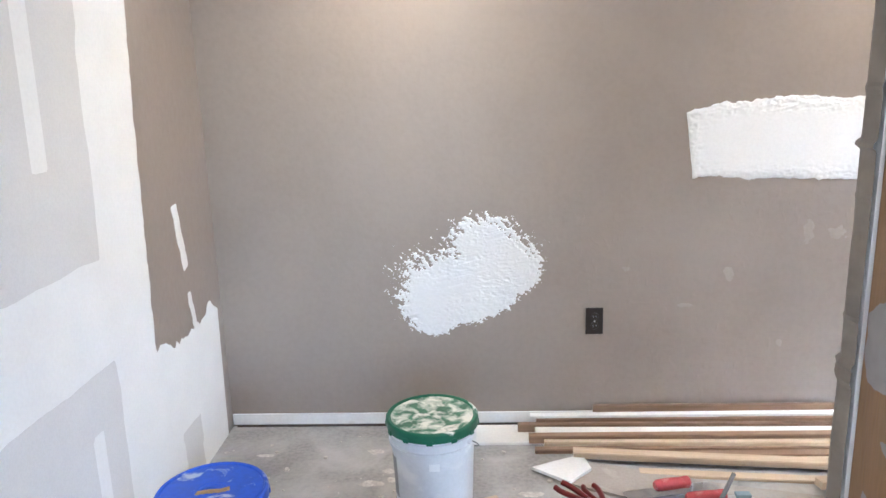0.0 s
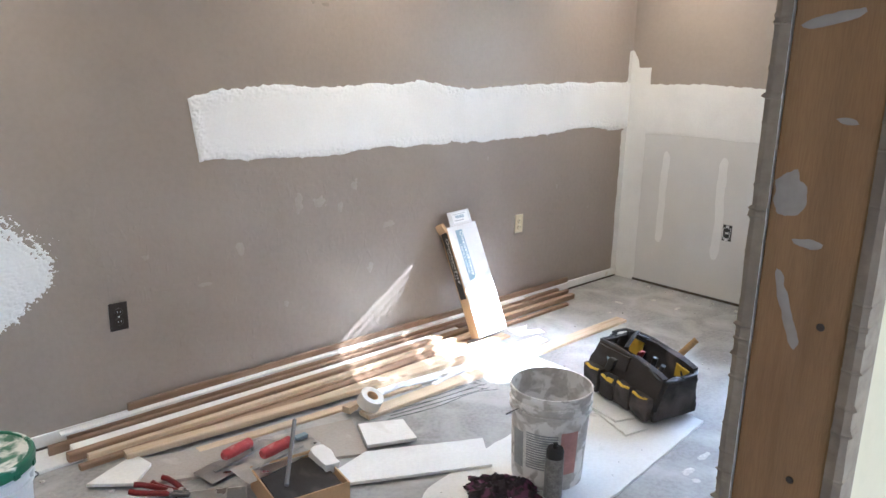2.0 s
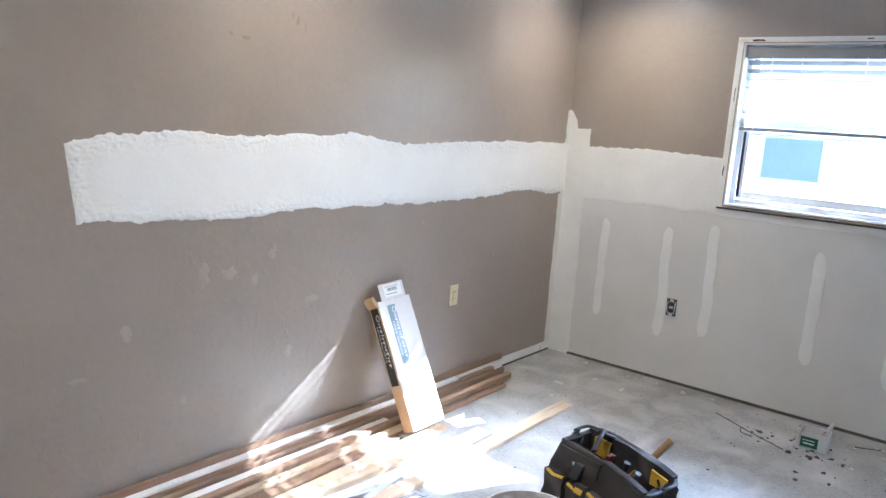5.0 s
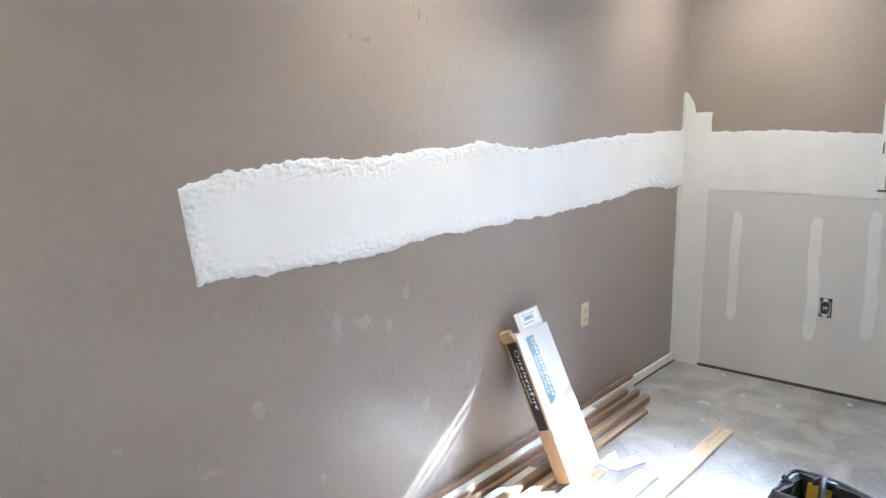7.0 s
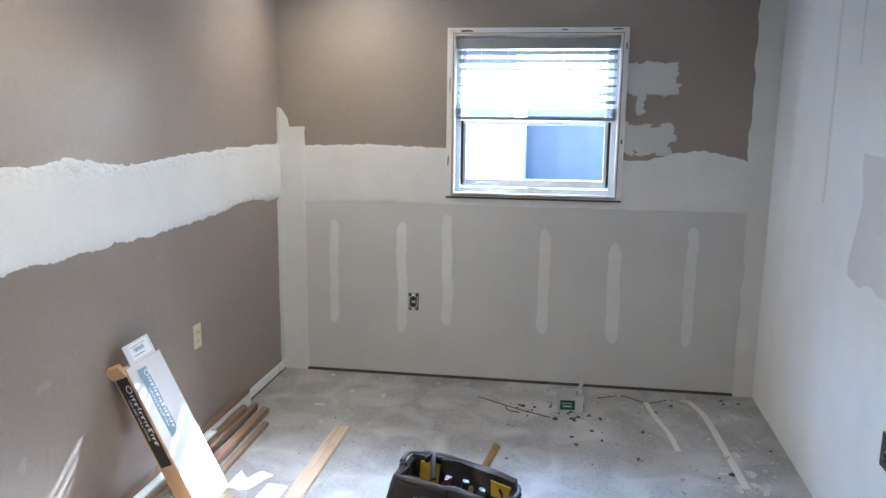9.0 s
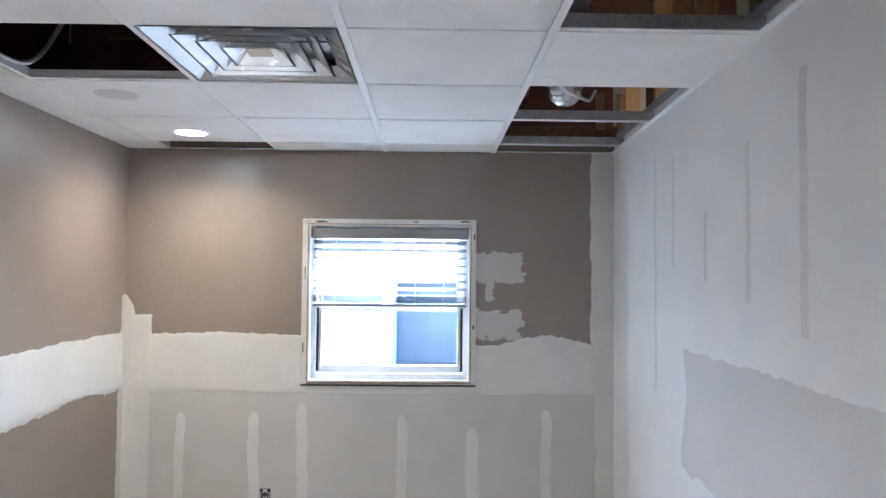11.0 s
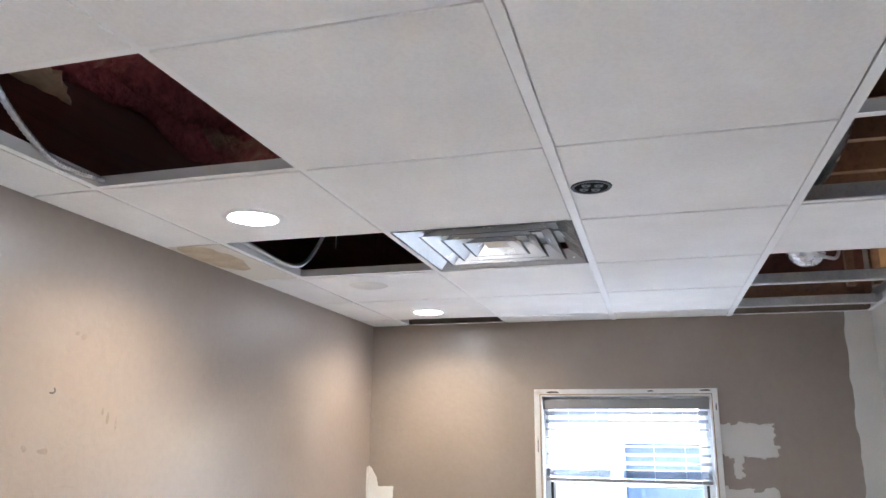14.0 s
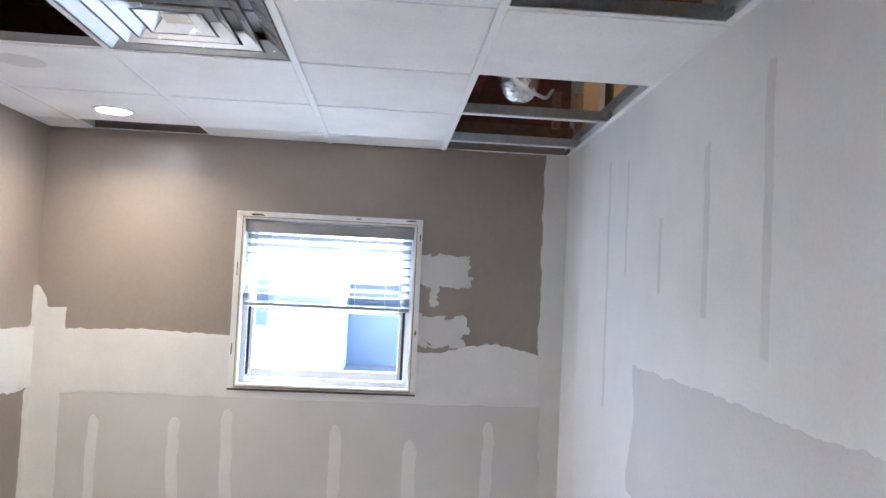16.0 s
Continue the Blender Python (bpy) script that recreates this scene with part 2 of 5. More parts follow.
def bm_box(bm, x0, y0, z0, x1, y1, z1, m=None, bevel=0.0):
    geo = bmesh.ops.create_cube(bm, size=1.0)["verts"]
    t = Matrix.Translation(((x0 + x1) / 2, (y0 + y1) / 2, (z0 + z1) / 2)) @ Matrix.Diagonal((x1 - x0, y1 - y0, z1 - z0, 1))
    bmesh.ops.transform(bm, matrix=(m @ t) if m else t, verts=geo)
    if bevel:
        edges = list({e for v in geo for e in v.link_edges})
        bmesh.ops.bevel(bm, geom=edges, offset=bevel, segments=2, affect="EDGES", profile=0.5)
    return bm


def boxes(*rows, bevel=0.0, m=None):
    bm = bmesh.new()
    for r in rows:
        bm_box(bm, *r, m=m, bevel=bevel)
    return bm


def lathe(profile, segs=40, m=None):
    """A turned shape from (radius, height) pairs."""
    bm = bmesh.new()
    rings = []
    for r, z in profile:
        if r < 1e-5:
            rings.append([bm.verts.new((0, 0, z))])
        else:
            rings.append([bm.verts.new((r * math.cos(2 * math.pi * k / segs), r * math.sin(2 * math.pi * k / segs), z)) for k in range(segs)])
    for a, b in zip(rings, rings[1:]):
        for k in range(segs):
            k2 = (k + 1) % segs
            f = [a[k % len(a)], a[k2 % len(a)], b[k2 % len(b)], b[k % len(b)]]
            f = list(dict.fromkeys(f))
            if len(f) > 2:
                bm.faces.new(f)
    bmesh.ops.recalc_face_normals(bm, faces=bm.faces)
    if m:
        bm.transform(m)
    return bm


def tube(points, r, segs=8, ridges=0.0, cap=True):
    """A round bar along points; ridges gives it a corrugated skin."""
    bm = bmesh.new()
    pts = [Vector(p) for p in points]
    rings = []
    for i, p in enumerate(pts):
        d = (pts[min(i + 1, len(pts) - 1)] - pts[max(i - 1, 0)]).normalized()
        a = d.orthogonal().normalized() if i == 0 else (rings_axis - d * rings_axis.dot(d)).normalized()
        rings_axis = a
        b = d.cross(a)
        rr = r * (1 + (ridges if i % 2 else -ridges))
        rings.append([bm.verts.new(p + rr * (math.cos(2 * math.pi * k / segs) * a + math.sin(2 * math.pi * k / segs) * b)) for k in range(segs)])
    for u, v in zip(rings, rings[1:]):
        for k in range(segs):
            bm.faces.new((u[k], u[(k + 1) % segs], v[(k + 1) % segs], v[k]))
    if cap:
        bm.faces.new(rings[0][::-1])
        bm.faces.new(rings[-1])
    bmesh.ops.recalc_face_normals(bm, faces=bm.faces)
    return bm


def arc_points(ctrl, n=24):
    """A smooth line through control points."""
    c = [Vector(p) for p in ctrl]
    c = [2 * c[0] - c[1]] + c + [2 * c[-1] - c[-2]]
    out = []
    for i in range(1, len(c) - 2):
        for k in range(n):
            t = k / n
            out.append(0.5 * ((2 * c[i]) + (c[i + 1] - c[i - 1]) * t + (2 * c[i - 1] - 5 * c[i] + 4 * c[i + 1] - c[i + 2]) * t * t + (3 * c[i] - c[i - 1] - 3 * c[i + 1] + c[i + 2]) * t ** 3))
    return out + [c[-2]]


def prism(poly, z0, z1, bevel=0.0, ragged=0.0, seed=0):
    """A flat slab over an outline; ragged breaks its edges."""
    pts = [Vector((x, y, 0)) for x, y in poly]
    if ragged:
        fine = []
        for a, b in zip(pts, pts[1:] + pts[:1]):
            n = max(1, int((b - a).length / 0.03))
            for k in range(n):
                p = a.lerp(b, k / n)
                w = Vector((noise.noise(Vector((p.x * 25, p.y * 25, seed))), noise.noise(Vector((p.x * 25, p.y * 25, seed + 9))), 0))
                fine.append(p + ragged * w)
        pts = fine
    bm = bmesh.new()
    lo = [bm.verts.new((p.x, p.y, z0)) for p in pts]
    hi = [bm.verts.new((p.x, p.y, z1)) for p in pts]
    bm.faces.new(lo[::-1])
    bm.faces.new(hi)
    for k in range(len(pts)):
        j = (k + 1) % len(pts)
        bm.faces.new((lo[k], lo[j], hi[j], hi[k]))
    bmesh.ops.recalc_face_normals(bm, faces=bm.faces)
    if bevel:
        bmesh.ops.bevel(bm, geom=list(bm.edges), offset=bevel, segments=1, affect="EDGES")
    return bm


def to_mesh(name, bm, material, smooth=False):
    me = bpy.data.meshes.new(name)
    bm.to_mesh(me)
    bm.free()
    me.materials.append(material)
    if smooth:
        for p in me.polygons:
            p.use_smooth = True
        me.set_sharp_from_angle(angle=radians(35))
    return me


def solid(name, bm, material, m=None, smooth=False, **tags):
    ob = new(name, to_mesh(name, bm, material, smooth))
    if m:
        ob.matrix_world = m
    return tagged(ob, **tags)


def part(name, bm, material, parent, label="", smooth=False):
    ob = new(name, to_mesh(name, bm, material, smooth))
    ob.parent = parent
    return tagged(ob, label=label) if label else ob


def thing(name, m, **tags):
    ob = new(name)
    ob.empty_display_size = 0.1
    ob.matrix_world = m
    return tagged(ob, **tags)


def fbm(u, v, s, seed=0.0):
    p = Vector((u * s, v * s, seed))
    return noise.noise(p) + 0.5 * noise.noise(p * 2.1) + 0.25 * noise.noise(p * 4.3)


def lerp_line(pts, u):
    return float(np.interp(u, [p[0] for p in pts], [p[1] for p in pts]))


def skin(name, plane, u0, u1, v0, v1, field, step, thick, material, relief=0.0, parent=None, taper=0.012, rough_width=0.035, **tags):
    """A thin coat spread on a wall wherever field(u, v) > 0: its edge runs along the zero line and feathers out."""
    nu, nv = int(round((u1 - u0) / step)) + 1, int(round((v1 - v0) / step)) + 1
    us, vs = np.linspace(u0, u1, nu), np.linspace(v0, v1, nv)
    f = [[field(u, v) for v in vs] for u in us]
    verts, index, faces = [], {}, []

    def put(u, v, d):
        h = 0.0006 + thick * min(1.0, max(0.0, d) / taper)
        if relief and d > 0:
            swell = 0.008 + math.exp(-((d / rough_width) ** 2)) * max(0.15, min(1.0, 0.7 + 1.1 * fbm(u, v, 5.0, 8.0)))
            bend = 0.02 * fbm(u, v, 7.0, 2.0)
            h += relief * min(1, d / 0.006) * swell * (1.0 - 1.9 * abs(fbm(u * 0.26 + bend, v + bend, 95, 3.0)) ** 0.7 + 0.15 * fbm(u, v, 150, 6.0))
        verts.append(plane(u, v, max(0.0005, h)))
        return len(verts) - 1

    def node(i, j):
        if (i, j) not in index:
            index[i, j] = put(us[i], vs[j], f[i][j])
        return index[i, j]

    def edge(i, j, k, l):
        key = (min((i, j), (k, l)), max((i, j), (k, l)), 0)
        if key not in index:
            (a, b), (c, d), _ = key
            t = f[a][b] / (f[a][b] - f[c][d])
            index[key] = put(us[a] + t * (us[c] - us[a]), vs[b] + t * (vs[d] - vs[b]), 0.0)
        return index[key]

    for i in range(nu - 1):
        for j in range(nv - 1):
            ring = [(i, j), (i + 1, j), (i + 1, j + 1), (i, j + 1)]
            inside = [f[a][b] > 0 for a, b in ring]
            if not any(inside):
                continue
            poly = []
            for k in range(4):
                if inside[k]:
                    poly.append(node(*ring[k]))
                if inside[k] != inside[(k + 1) % 4]:
                    poly.append(edge(*ring[k], *ring[(k + 1) % 4]))
            if len(poly) > 2:
                faces.append(poly)
    me = bpy.data.meshes.new(name)
    me.from_pydata(verts, [], faces)
    me.materials.append(material)
    for p in me.polygons:
        p.use_smooth = True
    me.update()
    ob = new(name, me)
    if parent:
        ob.parent = parent
    return tagged(ob, **tags)


# ---- the room ----
NORTH, EAST, WEST, CEIL = 3.25, 4.30, -0.79, 2.415
JAMB, JAMB_Y, SE_Y, THICK = 0.475, 0.632, 0.49, 0.108
SLOPE = math.atan2(JAMB_Y - SE_Y, EAST - JAMB)
SOUTH_M = Matrix.Translation((EAST, SE_Y, 0)) @ Matrix.Rotation(-SLOPE, 4, "Z")
SOUTH_LEN = (EAST - JAMB) / math.cos(SLOPE)


def on_north(u, v, h):
    return (u, NORTH - h, v)


def on_east(u, v, h):
    return (EAST - h, u, v)


def on_west(u, v, h):
    return (WEST + h, u, v)


def on_south(u, v, h):
    """u: metres from the south-east corner towards the doorway."""
    return tuple(SOUTH_M @ Vector((-u, h, v)))


solid("floor", boxes((-0.95, -2.75, -0.12, 4.45, 3.4, 0.0)), CONCRETE, label="bare grey concrete floor with plaster dust and splashes", category="floor", kind="structure")
solid("wall_north", boxes((-0.95, NORTH, 0, 4.45, 3.40, 3.2)), TAUPE, label="taupe painted wall with white plaster repairs", category="wall", kind="structure")
solid("wall_west", boxes((-0.94, -2.75, 0, WEST, NORTH, 3.2)), TAUPE, label="taupe wall half covered with white drywall compound", category="wall", kind="structure")
WY0, WY1, WZ0, WZ1 = 1.308, 2.222, 1.108, 1.992
solid("wall_east", boxes((EAST, 0.2, 0, 4.45, WY0, 3.2), (EAST, WY1, 0, 4.45, NORTH, 3.2), (EAST, WY0, 0, 4.45, WY1, WZ0), (EAST, WY0, WZ1, 4.45, WY1, 3.2)), TAUPE, label="taupe wall over new grey drywall, round a window", category="wall", kind="structure")
south = thing("wall_south", SOUTH_M, label="new drywall partition with an exposed stud end", category="wall", kind="structure")
part("drywall", boxes((-SOUTH_LEN, -0.0127, 0.0, 0.05, 0.0, 2.47)), COMPOUND, south, "white skimmed drywall sheet")
part("drywall", boxes((-SOUTH_LEN, -THICK, 0.0, 0.05, -THICK + 0.0127, 2.47)), CREAM, south, "cream painted drywall sheet")
for k in range(7):
    part("stud", boxes((-SOUTH_LEN + 0.0005 + 0.6 * k, -THICK + 0.0137, 0, -SOUTH_LEN + 0.0385 + 0.6 * k, -0.0137, 3.1), bevel=0.002), STUD, south, "brown timber stud")
# the space behind the doorway
solid("wall_hall_east", boxes((2.6, -2.75, 0, 2.7, 0.452, 3.2)), CREAM, label="plain cream wall", category="wall", kind="structure")
# unseen end wall; its doorway is added to admit light to the hall
solid("wall_hall_south", boxes((WEST, -2.75, 0, -0.2, -2.65, 3.2), (1.4, -2.75, 0, 2.6, -2.65, 3.2), (-0.2, -2.75, 2.35, 1.4, -2.65, 3.2)), CREAM, label="plain cream wall round an added doorway, out of view", category="wall", kind="structure")
solid("ceiling_hall", boxes((WEST, -2.65, CEIL, 2.6, 0.44, CEIL + 0.02)), TILE, label="plain white ceiling", category="ceiling", kind="structure")
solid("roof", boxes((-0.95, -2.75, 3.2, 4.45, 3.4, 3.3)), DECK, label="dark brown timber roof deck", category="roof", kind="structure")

# ---- ceiling ----
LINES_X = [-0.205, 0.405, 1.015, 1.625, 2.23, 2.84, 3.45, 4.06]
LINES_Y = [1.185, 1.795, 2.41, 3.02]
MAIN_Y = (1.185, 1.795)
XS = [WEST] + LINES_X + [EAST]
YS = [0.70] + LINES_Y + [NORTH]
OPEN = {(3, 3), (5, 3), (8, 3), (3, 0), (4, 0), (6, 0), (7, 0), (8, 0), (5, 2)}


def south_y(x):
    return SE_Y + (EAST - x) * math.tan(SLOPE)


bm = bmesh.new()
bm_stain = bmesh.new()
for i in range(len(XS) - 1):
    for j in range(len(YS) - 1):
        if (i, j) in OPEN:
            continue
        a, b = XS[i] + 0.009, XS[i + 1] - 0.009
        c, d = YS[j] + (0.0145 if YS[j] in MAIN_Y else 0.009), YS[j + 1] - (0.0145 if YS[j + 1] in MAIN_Y else 0.009)
        if j == 0:
            c = south_y((a + b) / 2) + 0.012 if a > 0.4 else 0.62
        dst = bm_stain if (i, j) == (5, 4) else bm
        bm_box(dst, a, c, CEIL - 0.004, b, d, CEIL + 0.014, bevel=0.002)
        bm_box(dst, a - 0.006, c - 0.004, CEIL + 0.002, b + 0.006, d + 0.006, CEIL + 0.016)
solid("ceiling", bm, TILE, label="white mineral-fibre drop ceiling tiles, several missing", category="ceiling", kind="structure")
solid("ceiling_tile_stained", bm_stain, STAINED, label="water-stained beige ceiling tile against the wall", category="ceiling tile", kind="structure")
skin("water_stain", lambda u, v, h: (u, v, CEIL - 0.004 - h), 2.23, 2.82, 3.03, 3.24, lambda u, v: 0.16 - math.hypot((u - 2.42) * 0.75, (v - 3.16) * 1.9) + 0.03 * fbm(u, v, 14), 0.008, 0.0004, STAIN, label="brown water stain on a ceiling tile", category="stain", kind="structure")
bm = bmesh.new()
for y in LINES_Y:
    drop = 0.0065 if y in MAIN_Y else 0.0
    bm_box(bm, WEST, y - 0.0125, CEIL - drop, EAST, y + 0.0125, CEIL - drop + 0.003)
    bm_box(bm, WEST, y - 0.0015, CEIL + 0.003, EAST, y + 0.0015, CEIL + 0.038)
for x in LINES_X:
    y0 = south_y(x) if x > 0.5 else 0.6
    bm_box(bm, x - 0.012, y0, CEIL + 0.0004, x + 0.012, NORTH, CEIL + 0.0034)
    bm_box(bm, x - 0.0015, y0, CEIL + 0.0034, x + 0.0015, NORTH, CEIL + 0.034)
bm_box(bm, WEST, NORTH - 0.022, CEIL, EAST, NORTH, CEIL + 0.003)
bm_box(bm, EAST - 0.022, 0.47, CEIL, EAST, NORTH, CEIL + 0.0032)
bm_box(bm, -SOUTH_LEN, 0.0, CEIL - 0.001, 0, 0.024, CEIL + 0.002, m=SOUTH_M)
bm_box(bm, -SOUTH_LEN, 0.0, CEIL + 0.002, 0, 0.002, CEIL + 0.026, m=SOUTH_M)
solid("ceiling_grid", bm, GRID, label="white enamelled steel ceiling grid", category="ceiling grid", kind="structure")
bm = bmesh.new()
bm_box(bm, -SOUTH_LEN, 0.026, CEIL + 0.03, 0, 0.030, CEIL + 0.07, m=SOUTH_M)
bm_box(bm, 1.0, 1.183, CEIL + 0.006, 4.3, 1.186, CEIL + 0.04)
for x in (2.22, 3.435, 4.045):
    bm_box(bm, x - 0.004, south_y(x), CEIL + 0.004, x + 0.004, 1.19, CEIL + 0.045)
solid("ceiling_grid_channel", bm, ZINC, label="bare galvanised channels above the ceiling", category="channel", kind="structure")

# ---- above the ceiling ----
# dark boards added over the upper walls so the open cells look shaded
solid("plenum_lining", boxes((WEST, NORTH - 0.012, 2.46, EAST, NORTH - 0.001, 3.2), (EAST - 0.012, 0.5, 2.46, EAST - 0.001, NORTH - 0.012, 3.2), (WEST + 0.001, 0.31, 2.46, WEST + 0.012, NORTH - 0.012, 3.2), (WEST + 0.012, 0.30, 2.46, EAST - 0.013, 0.312, 3.2)), DECK, label="dark brown timber lining added to darken the space above the ceiling", category="lining", kind="structure")
for k in range(12):
    solid("joist", boxes((-0.46 + 0.4 * k, 0.314, 2.93, -0.422 + 0.4 * k, NORTH - 0.013, 3.2), bevel=0.003), JOIST, label="brown timber joist above the ceiling", category="joist", group="roof joists", kind="structure")
for y in (0.64, 0.53):
    solid("blocking", boxes((3.90, y, 2.48, 3.938, y + 0.038, 2.66), bevel=0.002), JOIST, label="upright timber hanger above the open ceiling", category="timber", group="hangers", kind="structure")
solid("batten", boxes((4.12, 0.52, 2.475, 4.158, 1.17, 2.535), bevel=0.002), JOIST, label="timber batten across the open ceiling", category="timber", group="battens", kind="structure")
solid("batten", boxes((2.86, 0.66, 2.445, 2.898, 1.17, 2.49), bevel=0.002), JOIST, label="timber batten across the open ceiling", category="timber", group="battens", kind="structure")
solid("roof_block", boxes((2.10, 0.36, 2.86, 2.34, 0.50, 2.925), bevel=0.003), PINE, label="pale timber block fixed under the roof", category="timber", kind="structure")


def insulation(x0, y0, x1, y1, z, h, seed):
    n, m_ = 24, 14
    verts, faces = [], []
    for i in range(n + 1):
        for j in range(m_ + 1):
            u, v = i / n, j / m_
            e = min(1, 6 * min(u, 1 - u, v, 1 - v))
            verts.append((x0 + u * (x1 - x0), y0 + v * (y1 - y0), z - h * e * (0.6 + 0.5 * fbm(u * 3, v * 2, 2.0, seed))))
    for i in range(n):
        for j in range(m_):
            a = i * (m_ + 1) + j
            faces.append((a, a + 1, a + m_ + 2, a + m_ + 1))
    me = bpy.data.meshes.new("insulation_batt")
    me.from_pydata(verts, [], faces)
    me.materials.append(PINK)
    for p in me.polygons:
        p.use_smooth = True
    return tagged(new("insulation_batt", me), label="sagging pink fibreglass insulation batt", category="insulation", group="insulation batts")


insulation(0.7, 2.75, 3.2, 3.22, 2.93, 0.28, 1.0)
insulation(3.46, 0.98, 3.80, 1.19, 2.92, 0.34, 5.0)

# ---- coats on the walls ----
BAND_TOP = [(1.12, 1.318), (1.25, 1.345), (1.48, 1.368), (1.85, 1.360), (2.2, 1.375), (2.4, 1.386), (2.55, 1.36), (2.72, 1.342), (3.2, 1.365), (3.7, 1.375), (4.3, 1.378)]
BAND_LOW = [(1.16, 1.062), (1.4, 1.056), (1.65, 1.040), (1.9, 1.045), (2.05, 1.06), (2.42, 1.056), (2.9, 1.05), (3.4, 1.06), (3.7, 1.085), (3.9, 1.085), (4.1, 1.062), (4.3, 1.062)]


def band(u, v):
    rough = 0.010 * fbm(u, v * 0.5, 9, 2.0) + 0.006 * fbm(u, v, 34, 4.0) + 0.004 * fbm(u, v * 0.6, 95, 6.0)
    side = u - (1.131 + (1.306 - v) * 0.14)
    return min(side + 0.2 * rough, lerp_line(BAND_TOP, u) - v + rough, v - lerp_line(BAND_LOW, u) + rough)


skin("plaster_band", on_north, 1.10, 4.295, 1.0, 1.42, band, 0.0045, 0.003, COMPOUND, 0.0056, taper=0.025, rough_width=0.05, label="long ragged white plaster repair on a taupe wall", category="plaster patch", kind="structure")


def blob(u, v):
    u, v = u + 0.02, v - 0.025
    d = max(1 - math.hypot((u - 0.25) / 0.26, (v - 0.60) / 0.17), 1 - math.hypot((u - 0.40) / 0.20, (v - 0.68) / 0.15), 1 - math.hypot((u - 0.35) / 0.15, (v - 0.78) / 0.11), 1 - math.hypot((u - 0.14) / 0.15, (v - 0.55) / 0.17))
    edge = 0.065 * min(1.0, max(0.2, 0.55 + 3.0 * (v - 0.62) - 1.2 * (u - 0.3))) if d < 0.30 else 0.012
    return 0.10 * (d - 0.05) + 0.8 * edge * fbm(u + v * 0.6, v * 0.8, 50, 1.0) + 0.7 * edge * fbm(u - v * 0.5, v, 130, 5.0) + 0.3 * edge * fbm(u, v, 12, 7.0)


skin("plaster_patch", on_north, -0.10, 0.68, 0.34, 0.95, blob, 0.0032, 0.002, COMPOUND, 0.0032, taper=0.03, rough_width=0.08, label="splashed white plaster patch on a taupe wall", category="plaster patch", kind="structure")
for cx, cz, w, h in ((1.33, 0.66, 0.03, 0.03), (1.636, 0.833, 0.03, 0.055), (1.748, 0.822, 0.05, 0.035), (1.867, 0.786, 0.022, 0.04), (1.956, 0.89, 0.03, 0.03), (2.171, 0.665, 0.05, 0.03), (1.165, 0.53, 0.05, 0.012), (2.05, 0.45, 0.03, 0.035), (0.913, 0.693, 0.02, 0.015), (1.55, 0.36, 0.015, 0.02), (3.55, 0.72, 0.012, 0.02), (3.9, 0.55, 0.012, 0.012), (3.75, 0.42, 0.01, 0.018), (2.9, 0.95, 0.012, 0.02)):
    skin("filler_spot", on_north, cx - 0.07, cx + 0.07, cz - 0.07, cz + 0.07, lambda u, v: 0.025 * (1 - math.hypot((u - cx) / (w * 0.7), (v - cz) / (h * 0.8))) + 0.016 * fbm(u, v, 40), 0.006, 0.0006, FILLER, label="small pale filler spot on a taupe wall", category="filler spot", group="filler spots", kind="structure")


for cx, cz, w, h in ((1.905, 2.055, 0.012, 0.010), (1.875, 2.06, 0.010, 0.007), (2.045, 1.812, 0.006, 0.02), (2.085, 1.80, 0.005, 0.022), (2.02, 1.835, 0.006, 0.012), (1.80, 1.72, 0.022, 0.008), (1.73, 1.73, 0.012, 0.008)):
    skin("scuff", on_north, cx - 0.06, cx + 0.06, cz - 0.05, cz + 0.05, lambda u, v: 0.02 * (1 - math.hypot((u - cx) / w, (v - cz) / h)) + 0.010 * fbm(u, v, 45, cx), 0.004, 0.0002, SCUFF, label="dark scuff on the taupe paint", category="scuff", group="scuffs", kind="structure")


def ridges(u, v):
    """Thin runs and trowel marks standing in the old paint."""
    patchy = fbm(u * 0.8, v, 2.6, 4.0) - 0.05
    vein = 0.10 - abs(noise.noise(Vector((u * 26 + 2.5 * noise.noise(Vector((u * 9, v * 9, 2.0))), v * 11, 7.0))))
    return 0.012 * min(vein, 0.35 * patchy + 0.3 * noise.noise(Vector((u * 40, v * 40, 1.0))))


skin("paint_ridges", on_north, 1.15, 2.6, 1.42, 2.15, lambda u, v: ridges(u + 3.7, v + 1.9) - 0.0006, 0.0065, 0.0006, TAUPE, taper=0.0008, label="raised runs under the taupe paint", category="paint ridges", kind="structure")
skin("paint_ridges", on_north, 0.70, 2.45, 0.12, 1.02, ridges, 0.0065, 0.0006, TAUPE, taper=0.0008, label="raised trowel marks under the taupe paint", category="paint ridges", kind="structure")


def rect_field(u0, u1, v0, v1, amp=0.006, s=22.0, seed=0.0):
    return lambda u, v: min(u - u0, u1 - u, v - v0, v1 - v) + amp * fbm(u, v, s, seed)


skin("drywall_sheet", on_east, 0.48, 3.25, 0.014, 1.08, rect_field(0.0, 4.0, 0.014, 1.065, 0.0), 0.05, 0.002, DRYWALL, label="new grey drywall along the foot of the wall", category="drywall", kind="structure")


def east_band(u, v):
    top = 1.362 + 0.02 * max(0, 1 - abs(u - 2.7) * 2) if u > 1.3 else 1.345 + 0.03 * math.sin(u * 9)
    return min(top - v + 0.010 * fbm(u, v, 24, 5.0), v - 1.045 + 0.008 * fbm(u, v, 6, 2.0))


def on_east2(u, v, h):
    return on_east(u, v, h + 0.003)


